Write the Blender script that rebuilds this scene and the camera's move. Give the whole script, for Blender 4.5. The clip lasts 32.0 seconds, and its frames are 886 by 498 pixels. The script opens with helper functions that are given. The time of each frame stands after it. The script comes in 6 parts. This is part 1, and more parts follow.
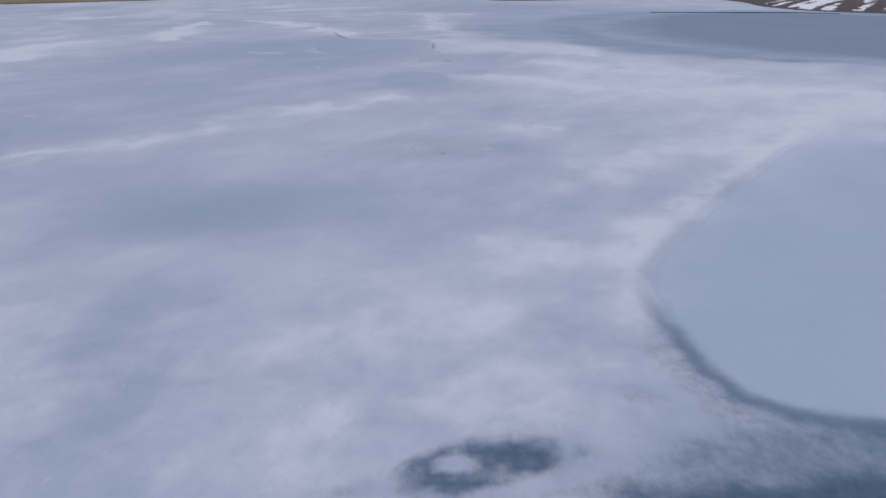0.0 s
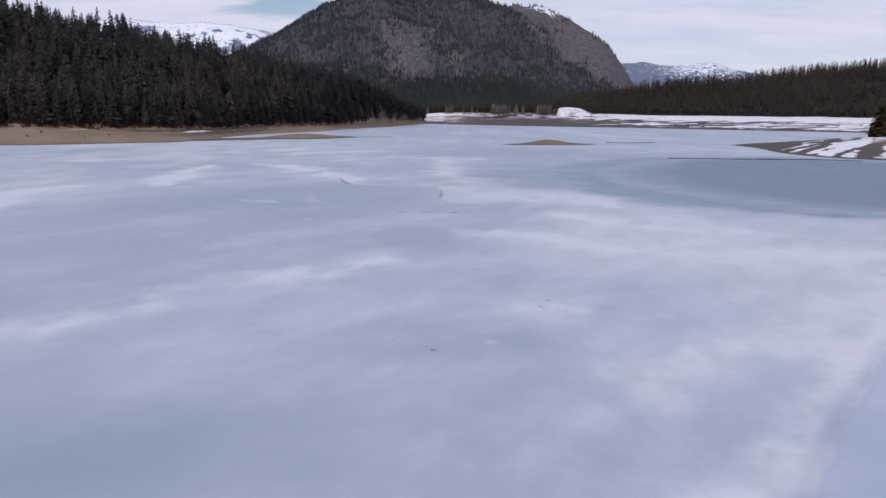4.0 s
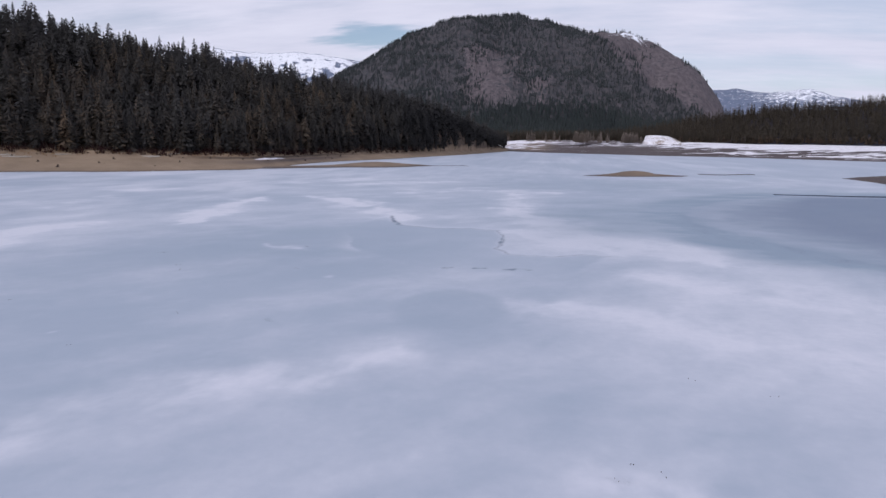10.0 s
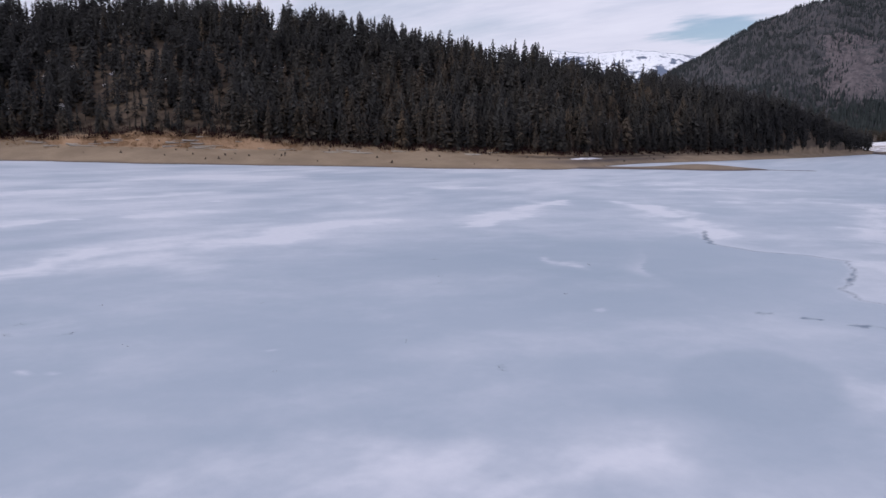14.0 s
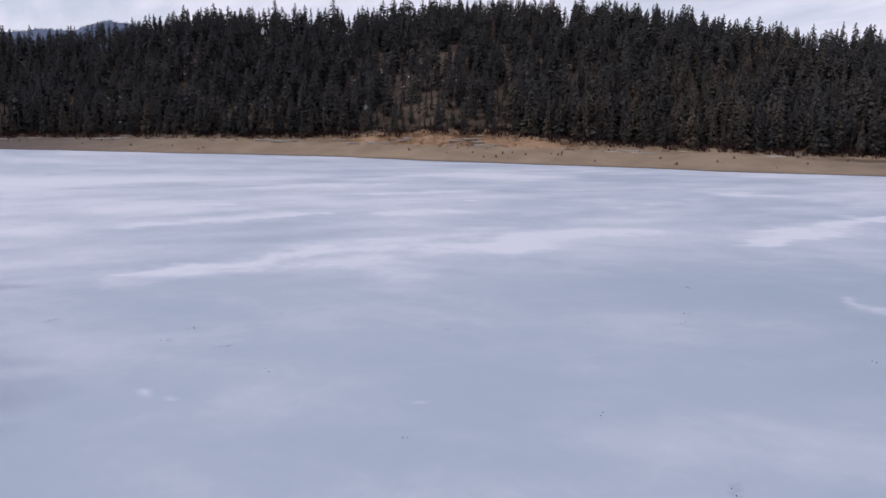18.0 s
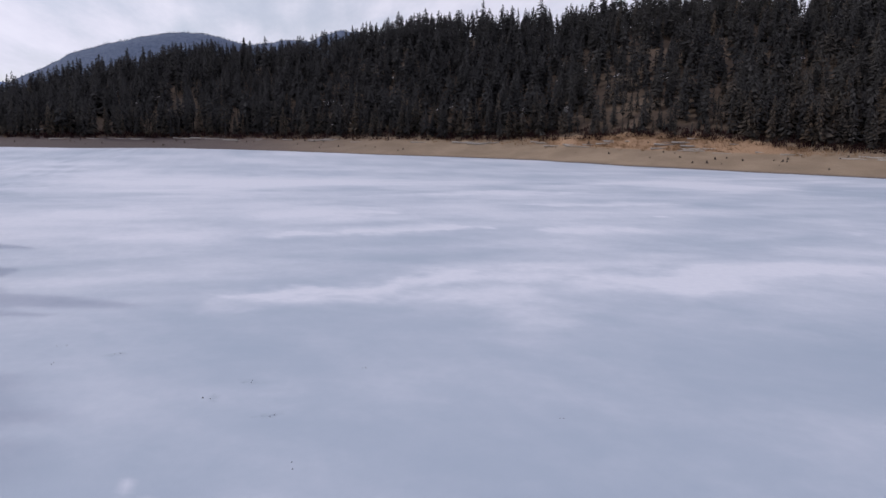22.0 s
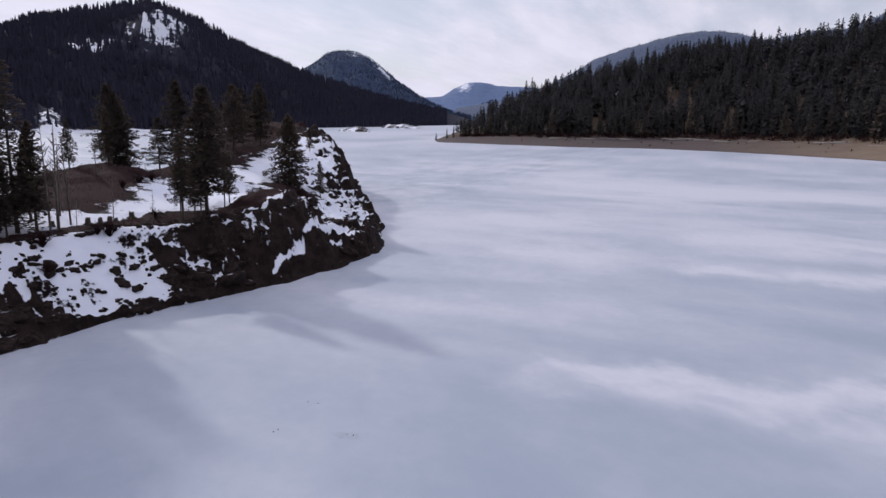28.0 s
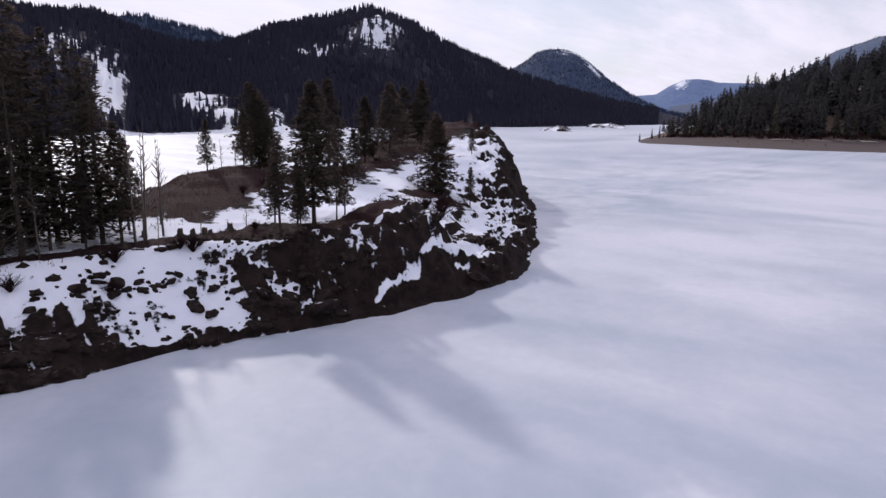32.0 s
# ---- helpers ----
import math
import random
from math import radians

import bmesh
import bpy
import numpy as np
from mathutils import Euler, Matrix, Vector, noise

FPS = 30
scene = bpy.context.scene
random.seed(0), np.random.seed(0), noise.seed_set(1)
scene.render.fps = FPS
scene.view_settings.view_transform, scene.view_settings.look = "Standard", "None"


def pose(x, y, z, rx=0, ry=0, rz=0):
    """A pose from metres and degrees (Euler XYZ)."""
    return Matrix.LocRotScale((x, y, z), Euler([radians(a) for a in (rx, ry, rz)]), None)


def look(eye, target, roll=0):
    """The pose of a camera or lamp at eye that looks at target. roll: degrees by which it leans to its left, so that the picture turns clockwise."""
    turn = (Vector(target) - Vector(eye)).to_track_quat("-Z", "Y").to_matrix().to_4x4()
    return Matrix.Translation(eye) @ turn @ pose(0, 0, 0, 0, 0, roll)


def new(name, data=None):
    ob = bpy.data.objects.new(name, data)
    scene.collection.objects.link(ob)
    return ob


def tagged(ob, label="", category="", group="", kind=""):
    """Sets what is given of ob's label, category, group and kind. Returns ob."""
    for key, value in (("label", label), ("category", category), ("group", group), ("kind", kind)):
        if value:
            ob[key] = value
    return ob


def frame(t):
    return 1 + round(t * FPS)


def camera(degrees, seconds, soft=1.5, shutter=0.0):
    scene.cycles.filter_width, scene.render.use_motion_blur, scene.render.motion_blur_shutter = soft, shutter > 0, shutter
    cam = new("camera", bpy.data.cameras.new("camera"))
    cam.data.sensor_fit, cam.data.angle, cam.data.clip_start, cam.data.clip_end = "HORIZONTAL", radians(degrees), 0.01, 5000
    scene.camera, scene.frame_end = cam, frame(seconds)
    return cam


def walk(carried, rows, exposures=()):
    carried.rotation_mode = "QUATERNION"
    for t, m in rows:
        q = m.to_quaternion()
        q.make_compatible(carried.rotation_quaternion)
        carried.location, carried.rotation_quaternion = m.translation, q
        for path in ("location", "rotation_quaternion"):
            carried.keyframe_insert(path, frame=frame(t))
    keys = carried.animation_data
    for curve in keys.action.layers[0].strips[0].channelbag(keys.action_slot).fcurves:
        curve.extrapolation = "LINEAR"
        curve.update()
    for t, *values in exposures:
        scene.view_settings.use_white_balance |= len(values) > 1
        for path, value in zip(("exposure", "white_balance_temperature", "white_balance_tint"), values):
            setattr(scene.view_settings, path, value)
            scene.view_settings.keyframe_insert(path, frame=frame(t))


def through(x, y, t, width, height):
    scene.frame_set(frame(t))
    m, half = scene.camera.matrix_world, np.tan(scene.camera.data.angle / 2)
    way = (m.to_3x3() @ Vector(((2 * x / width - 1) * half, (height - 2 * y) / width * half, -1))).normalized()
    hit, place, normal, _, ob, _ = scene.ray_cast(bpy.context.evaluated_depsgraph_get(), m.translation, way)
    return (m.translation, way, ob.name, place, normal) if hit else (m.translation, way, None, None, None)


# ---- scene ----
cam = camera(64.8, 32.0)
METRES, EYE, TILT, LEAN, TURN = 136.75, 16.0, 0.0, 0.0, 0.0
ROWS = [
    (0.0, 0.0, 0.0, 0.0, 0.1, -21.85, -0.26),
    (0.5, 0.0015, 0.0142, 0.0011, 0.25, -22.38, -0.28),
    (1.0, 0.0036, 0.0286, 0.0014, 0.47, -20.78, -0.26),
    (1.5, 0.0052, 0.0433, 0.0021, 0.72, -18.07, -0.28),
    (2.0, 0.0062, 0.0592, 0.0025, 0.95, -15.04, -0.58),
    (2.5, 0.0083, 0.0762, 0.002, 1.11, -13.41, -0.57),
    (3.0, 0.0102, 0.0909, 0.0027, 1.26, -12.56, -0.55),
    (3.5, 0.0117, 0.1064, 0.0034, 1.4, -11.94, -0.57),
    (4.0, 0.0131, 0.1201, 0.0041, 1.54, -10.97, -0.61),
    (4.5, 0.0151, 0.1363, 0.004, 1.7, -9.77, -0.66),
    (6.5, 0.025, 0.1941, 0.0063, 4.2, -8.87, -0.68),
    (7.0, 0.0265, 0.2087, 0.0068, 4.98, -8.87, -0.71),
    (7.5, 0.0275, 0.2244, 0.0072, 5.44, -8.86, -0.73),
    (8.0, 0.0286, 0.239, 0.0077, 5.72, -8.87, -0.77),
    (8.5, 0.0297, 0.255, 0.0077, 6.05, -8.87, -0.79),
    (9.0, 0.0309, 0.2699, 0.0085, 6.55, -8.88, -0.83),
    (9.5, 0.0323, 0.2852, 0.0091, 7.19, -8.88, -0.86),
    (10.0, 0.0334, 0.3, 0.0098, 8.26, -8.91, -0.87),
    (10.5, 0.0337, 0.316, 0.0103, 9.68, -8.93, -0.88),
    (11.0, 0.0339, 0.3321, 0.0105, 12.26, -8.98, -0.9),
    (11.5, 0.0341, 0.3477, 0.0114, 16.42, -9.06, -0.9),
    (12.0, 0.0336, 0.3643, 0.0112, 21.17, -9.14, -0.92),
    (12.5, 0.033, 0.3799, 0.0116, 25.93, -9.24, -0.95),
    (13.0, 0.0316, 0.3965, 0.0114, 30.07, -9.31, -1.0),
    (13.5, 0.0298, 0.4116, 0.0115, 32.13, -9.37, -1.06),
    (15.5, 0.015, 0.4707, 0.0088, 44.08, -9.62, -1.16),
    (16.0, 0.0097, 0.4858, 0.008, 47.37, -9.68, -1.14),
    (16.5, 0.0045, 0.4992, 0.0079, 50.65, -9.76, -1.12),
    (17.0, -0.0033, 0.5149, 0.0069, 53.89, -9.82, -1.12),
    (17.5, -0.01, 0.5298, 0.0071, 56.75, -9.9, -1.1),
    (18.0, -0.0183, 0.5435, 0.0066, 57.8, -9.88, -1.1),
    (18.5, -0.0269, 0.5569, 0.0067, 58.66, -9.87, -1.11),
    (19.0, -0.0359, 0.5696, 0.008, 60.36, -9.89, -1.15),
    (19.5, -0.0459, 0.5826, 0.0082, 62.4, -9.87, -1.11),
    (20.0, -0.0547, 0.5945, 0.0096, 64.5, -9.94, -1.12),
    (20.5, -0.0662, 0.6063, 0.0104, 66.6, -9.98, -1.13),
    (21.0, -0.0763, 0.6174, 0.0112, 68.71, -10.02, -1.12),
    (21.5, -0.0875, 0.6285, 0.0116, 71.04, -10.05, -1.09),
    (22.0, -0.0985, 0.6387, 0.0125, 74.73, -10.12, -1.05),
    (22.5, -0.1105, 0.6489, 0.0127, 78.86, -10.19, -1.0),
    (23.0, -0.1219, 0.6585, 0.0133, 83.07, -10.25, -0.94),
    (23.5, -0.1362, 0.6669, 0.0133, 87.22, -10.31, -0.92),
    (24.0, -0.1502, 0.6749, 0.0133, 90.7, -10.36, -0.88),
    (24.5, -0.1647, 0.6818, 0.0136, 93.89, -10.41, -0.85),
    (25.0, -0.179, 0.6889, 0.0139, 97.09, -10.47, -0.81),
    (25.5, -0.1936, 0.6951, 0.0147, 100.27, -10.56, -0.79),
    (27.5, -0.2587, 0.7072, 0.0141, 111.69, -10.72, -0.68),
    (28.0, -0.274, 0.7092, 0.014, 114.21, -10.75, -0.68),
    (28.5, -0.2895, 0.7103, 0.0139, 116.47, -10.79, -0.63),
    (29.0, -0.3054, 0.7101, 0.0141, 118.69, -10.83, -0.61),
    (29.5, -0.321, 0.7098, 0.0145, 120.95, -10.86, -0.57),
    (30.0, -0.3367, 0.7088, 0.0147, 123.33, -10.89, -0.53),
    (30.5, -0.3523, 0.7069, 0.0149, 125.65, -10.93, -0.51),
    (31.0, -0.3681, 0.7037, 0.0151, 127.55, -10.95, -0.53),
    (31.5, -0.3836, 0.7004, 0.015, 129.39, -10.98, -0.52),
    (32.0, -0.3991, 0.6962, 0.0148, 130.94, -10.99, -0.53),
]
walk(cam, [(t, pose(0, 0, EYE, TILT, LEAN, TURN) @ pose(METRES * x, METRES * y, METRES * z, 90 + pitch, roll, yaw)) for t, x, y, z, yaw, pitch, roll in ROWS],
     [(0.0, -0.25, 6060, 8), (2.0, -0.23, 6090, 9), (4.0, -0.08, 6140, 11), (12.0, -0.05, 6150, 11), (19.0, 0.10, 6330, 11), (25.0, -0.09, 6310, 11), (28.0, -0.08, 6330, 12), (30.0, -0.05, 6360, 13), (32.0, 0.10, 6440, 14)])

# ---- world, sun and sky ----
SUN_AZ, SUN_EL = radians(202.0), radians(28.5)   # compass angle from +y towards +x; height over the horizon
world = bpy.data.worlds.new("sky")
scene.world = world
world.use_nodes = True


class Nodes:
    """A small wrapper to write node trees in a few lines."""

    def __init__(self, tree):
        self.tree = tree
        tree.nodes.clear()

    def add(self, kind, ins=None, **props):
        n = self.tree.nodes.new(kind)
        for k, v in props.items():
            setattr(n, k, v)
        for k, v in (ins or {}).items():
            self.plug(n.inputs[k], v)
        return n

    def plug(self, socket, v):
        if isinstance(v, bpy.types.NodeSocket):
            self.tree.links.new(v, socket)
        else:
            socket.default_value = v

    def math(self, op, a, b=0.0, clamp=False):
        n = self.add("ShaderNodeMath", {0: a, 1: b}, operation=op, use_clamp=clamp)
        return n.outputs[0]

    def mix(self, f, a, b):
        n = self.add("ShaderNodeMix", data_type="RGBA")
        self.plug(n.inputs[0], f), self.plug(n.inputs[6], a), self.plug(n.inputs[7], b)
        return n.outputs[2]

    def ramp(self, f, lo, hi, a=0.0, b=1.0):
        n = self.add("ShaderNodeMapRange", {0: f, 1: lo, 2: hi, 3: a, 4: b}, interpolation_type="SMOOTHSTEP")
        return n.outputs[0]

    def noise(self, vec, scale, detail=4.0, rough=0.55, kind="FBM"):
        n = self.add("ShaderNodeTexNoise", {"Vector": vec, "Scale": scale, "Detail": detail, "Roughness": rough})
        return n.outputs[0]

    def coords(self, scale=(1, 1, 1), rot=(0, 0, 0), what="Object"):
        t = self.add("ShaderNodeTexCoord").outputs[what]
        return self.add("ShaderNodeMapping", {"Vector": t, "Scale": scale, "Rotation": rot}).outputs[0]

    def bump(self, height, strength, distance):
        return self.add("ShaderNodeBump", {"Height": height, "Strength": strength, "Distance": distance}).outputs[0]


def rgb(r, g, b):
    return (r, g, b, 1.0)


nt = Nodes(world.node_tree)
sky = nt.add("ShaderNodeTexSky", sky_type="NISHITA", sun_disc=False, sun_elevation=SUN_EL, sun_rotation=SUN_AZ, altitude=900.0, air_density=1.0, dust_density=1.2)
way = nt.add("ShaderNodeTexCoord").outputs["Generated"]
sep = nt.add("ShaderNodeSeparateXYZ", {0: way})
up = nt.math("ADD", nt.math("MAXIMUM", sep.outputs[2], 0.0), 0.16)
flat = nt.add("ShaderNodeCombineXYZ", {0: nt.math("DIVIDE", sep.outputs[0], up), 1: nt.math("DIVIDE", sep.outputs[1], up), 2: 0.0}).outputs[0]
streak = nt.add("ShaderNodeMapping", {"Vector": flat, "Scale": (0.75, 1.9, 1.0), "Rotation": (0, 0, 0.35)}).outputs[0]
cloud_big = nt.noise(streak, 0.62, 6.0, 0.55)
cloud_fine = nt.noise(streak, 2.4, 5.0, 0.6)
cloud = nt.ramp(nt.math("ADD", nt.math("MULTIPLY", cloud_big, 0.75), nt.math("MULTIPLY", cloud_fine, 0.25)), 0.36, 0.58, 0.62, 1.0)
gap_at = nt.add("ShaderNodeVectorMath", {0: way, 1: (-0.225, 0.963, 0.138)}, operation="SUBTRACT").outputs[0]
gap_at = nt.add("ShaderNodeMapping", {"Vector": gap_at, "Scale": (10.0, 10.0, 42.0)}).outputs[0]
gap = nt.ramp(nt.math("ADD", nt.add("ShaderNodeVectorMath", {0: gap_at}, operation="LENGTH").outputs[1], nt.math("MULTIPLY", nt.math("SUBTRACT", cloud_fine, 0.5), 2.4)), 1.0, 0.25)
cloud = nt.math("MULTIPLY", cloud, nt.math("SUBTRACT", 1.0, nt.math("MULTIPLY", gap, 0.8)))
white = nt.mix(cloud_fine, rgb(7.35, 7.3, 8.75), rgb(10.0, 9.75, 10.95))
sun_at = (math.sin(SUN_AZ) * math.cos(SUN_EL), math.cos(SUN_AZ) * math.cos(SUN_EL), math.sin(SUN_EL))
near_sun = nt.ramp(nt.add("ShaderNodeVectorMath", {0: way, 1: sun_at}, operation="DOT_PRODUCT").outputs[1], 0.2, 1.0, 1.0, 1.14)
white = nt.add("ShaderNodeVectorMath", {0: white, "Scale": near_sun}, operation="SCALE").outputs[0]
bright = nt.mix(cloud, sky.outputs[0], white)
back = nt.add("ShaderNodeBackground", {"Color": bright, "Strength": 0.085})
nt.add("ShaderNodeOutputWorld", {0: back.outputs[0]})

sun = new("sun", bpy.data.lights.new("sun", "SUN"))
sun.data.energy, sun.data.angle, sun.data.color = 1.7, radians(2.5), (1.0, 0.93, 0.86)
sun_dir = Vector((math.sin(SUN_AZ) * math.cos(SUN_EL), math.cos(SUN_AZ) * math.cos(SUN_EL), math.sin(SUN_EL)))
sun.matrix_world = look(sun_dir * 300, (0, 0, 0))


# ---- number helpers: noise, curves, meshes ----
def hash2(i, j, seed):
    v = np.sin(i * 127.1 + j * 311.7 + seed * 74.7) * 43758.5453
    return v - np.floor(v)


def vnoise(x, y, seed=0):
    i, j = np.floor(x), np.floor(y)
    u, v = x - i, y - j
    u, v = u * u * (3 - 2 * u), v * v * (3 - 2 * v)
    a = hash2(i, j, seed) * (1 - u) + hash2(i + 1, j, seed) * u
    b = hash2(i, j + 1, seed) * (1 - u) + hash2(i + 1, j + 1, seed) * u
    return a * (1 - v) + b * v


def fbm(x, y, seed=0, octaves=4, gain=0.5):
    total, amp, norm = 0.0, 1.0, 0.0
    for k in range(octaves):
        total = total + amp * vnoise(x * 2 ** k + 13.7 * k, y * 2 ** k - 7.3 * k, seed + k)
        norm += amp
        amp *= gain
    return total / norm


def sstep(a, b, v):
    t = np.clip((v - a) / (b - a), 0, 1)
    return t * t * (3 - 2 * t)


def curve(pairs):
    """A smooth function through a few (at, value) pairs."""
    xs, ys = np.array(sorted(pairs)).T

    def f(v):
        w = (xs[-1] - xs[0]) / 160
        return (np.interp(v - w, xs, ys) + 2 * np.interp(v, xs, ys) + np.interp(v + w, xs, ys)) / 4
    return f


def segment_distance(x, y, a, b):
    """Distance from points to a segment, and how far along it."""
    ax, ay = a
    bx, by = b
    t = np.clip(((x - ax) * (bx - ax) + (y - ay) * (by - ay)) / ((bx - ax) ** 2 + (by - ay) ** 2), 0, 1)
    return np.hypot(x - ax - t * (bx - ax), y - ay - t * (by - ay)), t


def polyline_distance(x, y, pts):
    d = np.full(np.shape(x), 1e9)
    for a, b in zip(pts[:-1], pts[1:]):
        d = np.minimum(d, segment_distance(x, y, a, b)[0])
    return d


def inside_distance(x, y, pts):
    """Distance to a closed outline, positive inside."""
    d = polyline_distance(x, y, pts + pts[:1])
    odd = np.zeros(np.shape(x), bool)
    for (ax, ay), (bx, by) in zip(pts, pts[1:] + pts[:1]):
        if ay != by:
            odd ^= ((ay > y) != (by > y)) & (x < (bx - ax) * (y - ay) / (by - ay) + ax)
    return np.where(odd, d, -d)


def mesh_from(name, verts, faces, attrs=None, smooth=False):
    """A mesh from arrays; faces is an (n, k) array."""
    verts, faces = np.asarray(verts, np.float32), np.asarray(faces, np.int32)
    me = bpy.data.meshes.new(name)
    n, k = faces.shape
    me.vertices.add(len(verts)), me.loops.add(n * k), me.polygons.add(n)
    me.vertices.foreach_set("co", verts.ravel())
    me.loops.foreach_set("vertex_index", faces.ravel())
    me.polygons.foreach_set("loop_start", np.arange(0, n * k, k, dtype=np.int32))
    me.polygons.foreach_set("use_smooth", np.full(n, smooth))
    me.update(calc_edges=True)
    for key, values in (attrs or {}).items():
        me.attributes.new(key, "FLOAT", "POINT").data.foreach_set("value", np.asarray(values, np.float32).ravel())
    return me


def grid_mesh(name, X, Y, Z, attrs=None):
    """A sheet from three equal 2D arrays."""
    a, b = X.shape
    idx = np.arange(a * b).reshape(a, b)
    faces = np.stack([idx[:-1, :-1], idx[1:, :-1], idx[1:, 1:], idx[:-1, 1:]], -1).reshape(-1, 4)
    e1 = np.array([X[1, 0] - X[0, 0], Y[1, 0] - Y[0, 0]])
    e2 = np.array([X[0, 1] - X[0, 0], Y[0, 1] - Y[0, 0]])
    if e1[0] * e2[1] - e1[1] * e2[0] < 0:
        faces = faces[:, ::-1]
    return mesh_from(name, np.stack([X, Y, Z], -1).reshape(-1, 3), faces, attrs, True)


def put(name, me, mat, parent=None, label="", category="", group="", kind=""):
    ob = new(name, me)
    if mat and not me.materials:
        me.materials.append(mat)
    if parent is not None:
        ob.parent = parent
    return tagged(ob, label, category, group, kind)


def part(name, bm, material, parent, label=""):
    """Links a bmesh as one mesh object under a thing or a part."""
    me = bpy.data.meshes.new(name)
    bm.to_mesh(me)
    bm.free()
    return put(name, me, material, parent, label)


# ---- materials ----
def material(name):
    m = bpy.data.materials.new(name)
    m.use_nodes = True
    return m, Nodes(m.node_tree)


def finish(n, color, rough, normal=None, **more):
    ins = {"Base Color": color, "Roughness": rough}
    if normal is not None:
        ins["Normal"] = normal
    for k, v in more.items():
        ins[k.replace("_", " ")] = v
    b = n.add("ShaderNodeBsdfPrincipled", ins)
    n.add("ShaderNodeOutputMaterial", {0: b.outputs[0]})


def attr(n, key):
    return n.add("ShaderNodeAttribute", attribute_name=key).outputs["Fac"]


def ice_material():
    m, n = material("lake_ice")
    p = n.coords()
    warp = n.noise(p, 0.05, 5.0)
    fine = n.noise(p, 0.9, 6.0, 0.65)
    fleck = n.noise(n.coords((1.0, 0.6, 1.0), (0, 0, 0.4)), 2.2, 6.0, 0.7)
    mid = n.noise(n.coords((1.0, 0.7, 1.0), (0, 0, 0.5)), 0.12, 6.0, 0.6)
    mottle = n.noise(n.add("ShaderNodeVectorMath", {0: p, 1: n.add("ShaderNodeVectorMath", {0: n.add("ShaderNodeTexNoise", {"Vector": p, "Scale": 0.25, "Detail": 3.0}).outputs[1], "Scale": 4.0}, operation="SCALE").outputs[0]}, operation="ADD").outputs[0], 0.33, 6.0, 0.66)
    grain = n.noise(p, 7.0, 3.0, 0.6)
    cover = attr(n, "snow")
    snow = n.math("ADD", cover, n.math("MULTIPLY", n.math("SUBTRACT", mid, 0.5), 0.30))
    snow = n.math("ADD", snow, n.math("MULTIPLY", n.math("SUBTRACT", mottle, 0.5), n.ramp(attr(n, "rough"), 0.0, 1.0, 0.2, 0.85)))
    snow = n.ramp(n.math("ADD", snow, n.math("MULTIPLY", n.math("SUBTRACT", fine, 0.5), 0.12)), 0.02, 1.05)
    grey = n.mix(warp, rgb(0.30, 0.365, 0.45), rgb(0.385, 0.432, 0.515))
    white = n.mix(fine, rgb(0.54, 0.563, 0.642), rgb(0.67, 0.68, 0.74))
    dry = n.mix(snow, grey, white)
    crumbs = n.math("MULTIPLY", n.ramp(fleck, 0.60, 0.74), n.ramp(attr(n, "rough"), 0.3, 1.0))
    dry = n.mix(n.math("MULTIPLY", crumbs, 0.4), dry, rgb(0.74, 0.75, 0.82))
    dull = n.math("MULTIPLY", n.ramp(fleck, 0.44, 0.30), n.ramp(attr(n, "rough"), 0.2, 0.9))
    dry = n.mix(n.math("MULTIPLY", dull, 0.22), dry, rgb(0.24, 0.30, 0.39))
    dry = n.mix(n.math("MULTIPLY", attr(n, "deep"), 0.85), dry, n.mix(warp, rgb(0.175, 0.245, 0.325), rgb(0.215, 0.285, 0.365)))
    # the refrozen tongue: a field that falls off from its edge, broken up at the rim
    rim = n.math("ADD", attr(n, "tongue"), n.math("MULTIPLY", n.math("SUBTRACT", fine, 0.5), 0.9))
    inside = n.ramp(rim, -0.1, 0.25)
    dry = n.mix(n.math("MULTIPLY", inside, n.ramp(attr(n, "rim"), 0.0, 0.3, 0.15, 0.75)), dry, n.mix(warp, rgb(0.34, 0.41, 0.53), rgb(0.38, 0.45, 0.57)))
    line = n.math("MULTIPLY", n.ramp(n.math("ABSOLUTE", n.math("ADD", rim, 0.35)), 0.95, 0.0), attr(n, "rim"))
    dry = n.mix(line, dry, rgb(0.12, 0.17, 0.25))
    wet_in = attr(n, "wet")
    ragged = n.math("MULTIPLY", n.math("SUBTRACT", n.math("ADD", fine, fleck), 1.0), 0.6)
    wet = n.ramp(n.math("ADD", wet_in, n.math("MULTIPLY", ragged, n.ramp(wet_in, 0.0, 0.3))), 0.12, 0.95)
    dry = n.mix(wet, dry, n.mix(fleck, rgb(0.035, 0.055, 0.085), rgb(0.13, 0.19, 0.27)))
    shore = n.math("ADD", attr(n, "pool"), n.math("MULTIPLY", n.math("SUBTRACT", n.noise(p, 0.12, 5.0, 0.6), 0.5), 5.0))
    water = n.math("MULTIPLY", n.ramp(shore, -7.0, 7.0), 0.88)
    seam = n.math("MULTIPLY", n.ramp(n.math("ABSOLUTE", n.math("ADD", shore, 1.0)), 2.8, 0.0), 0.20)
    dry = n.mix(seam, dry, rgb(0.62, 0.65, 0.73))
    pool = n.mix(n.noise(p, 0.03, 4.0), rgb(0.112, 0.157, 0.238), rgb(0.152, 0.203, 0.288))
    color = n.mix(water, dry, pool)
    rough = n.mix(water, n.mix(wet, rgb(0.56, 0.56, 0.56), rgb(0.5, 0.5, 0.5)), rgb(0.45, 0.45, 0.45))
    bump = n.bump(n.math("ADD", fine, n.math("MULTIPLY", grain, 0.25)), 0.25, 0.08)
    spec = n.math("SUBTRACT", 0.62, n.math("MULTIPLY", n.math("MAXIMUM", wet, water), 0.46))
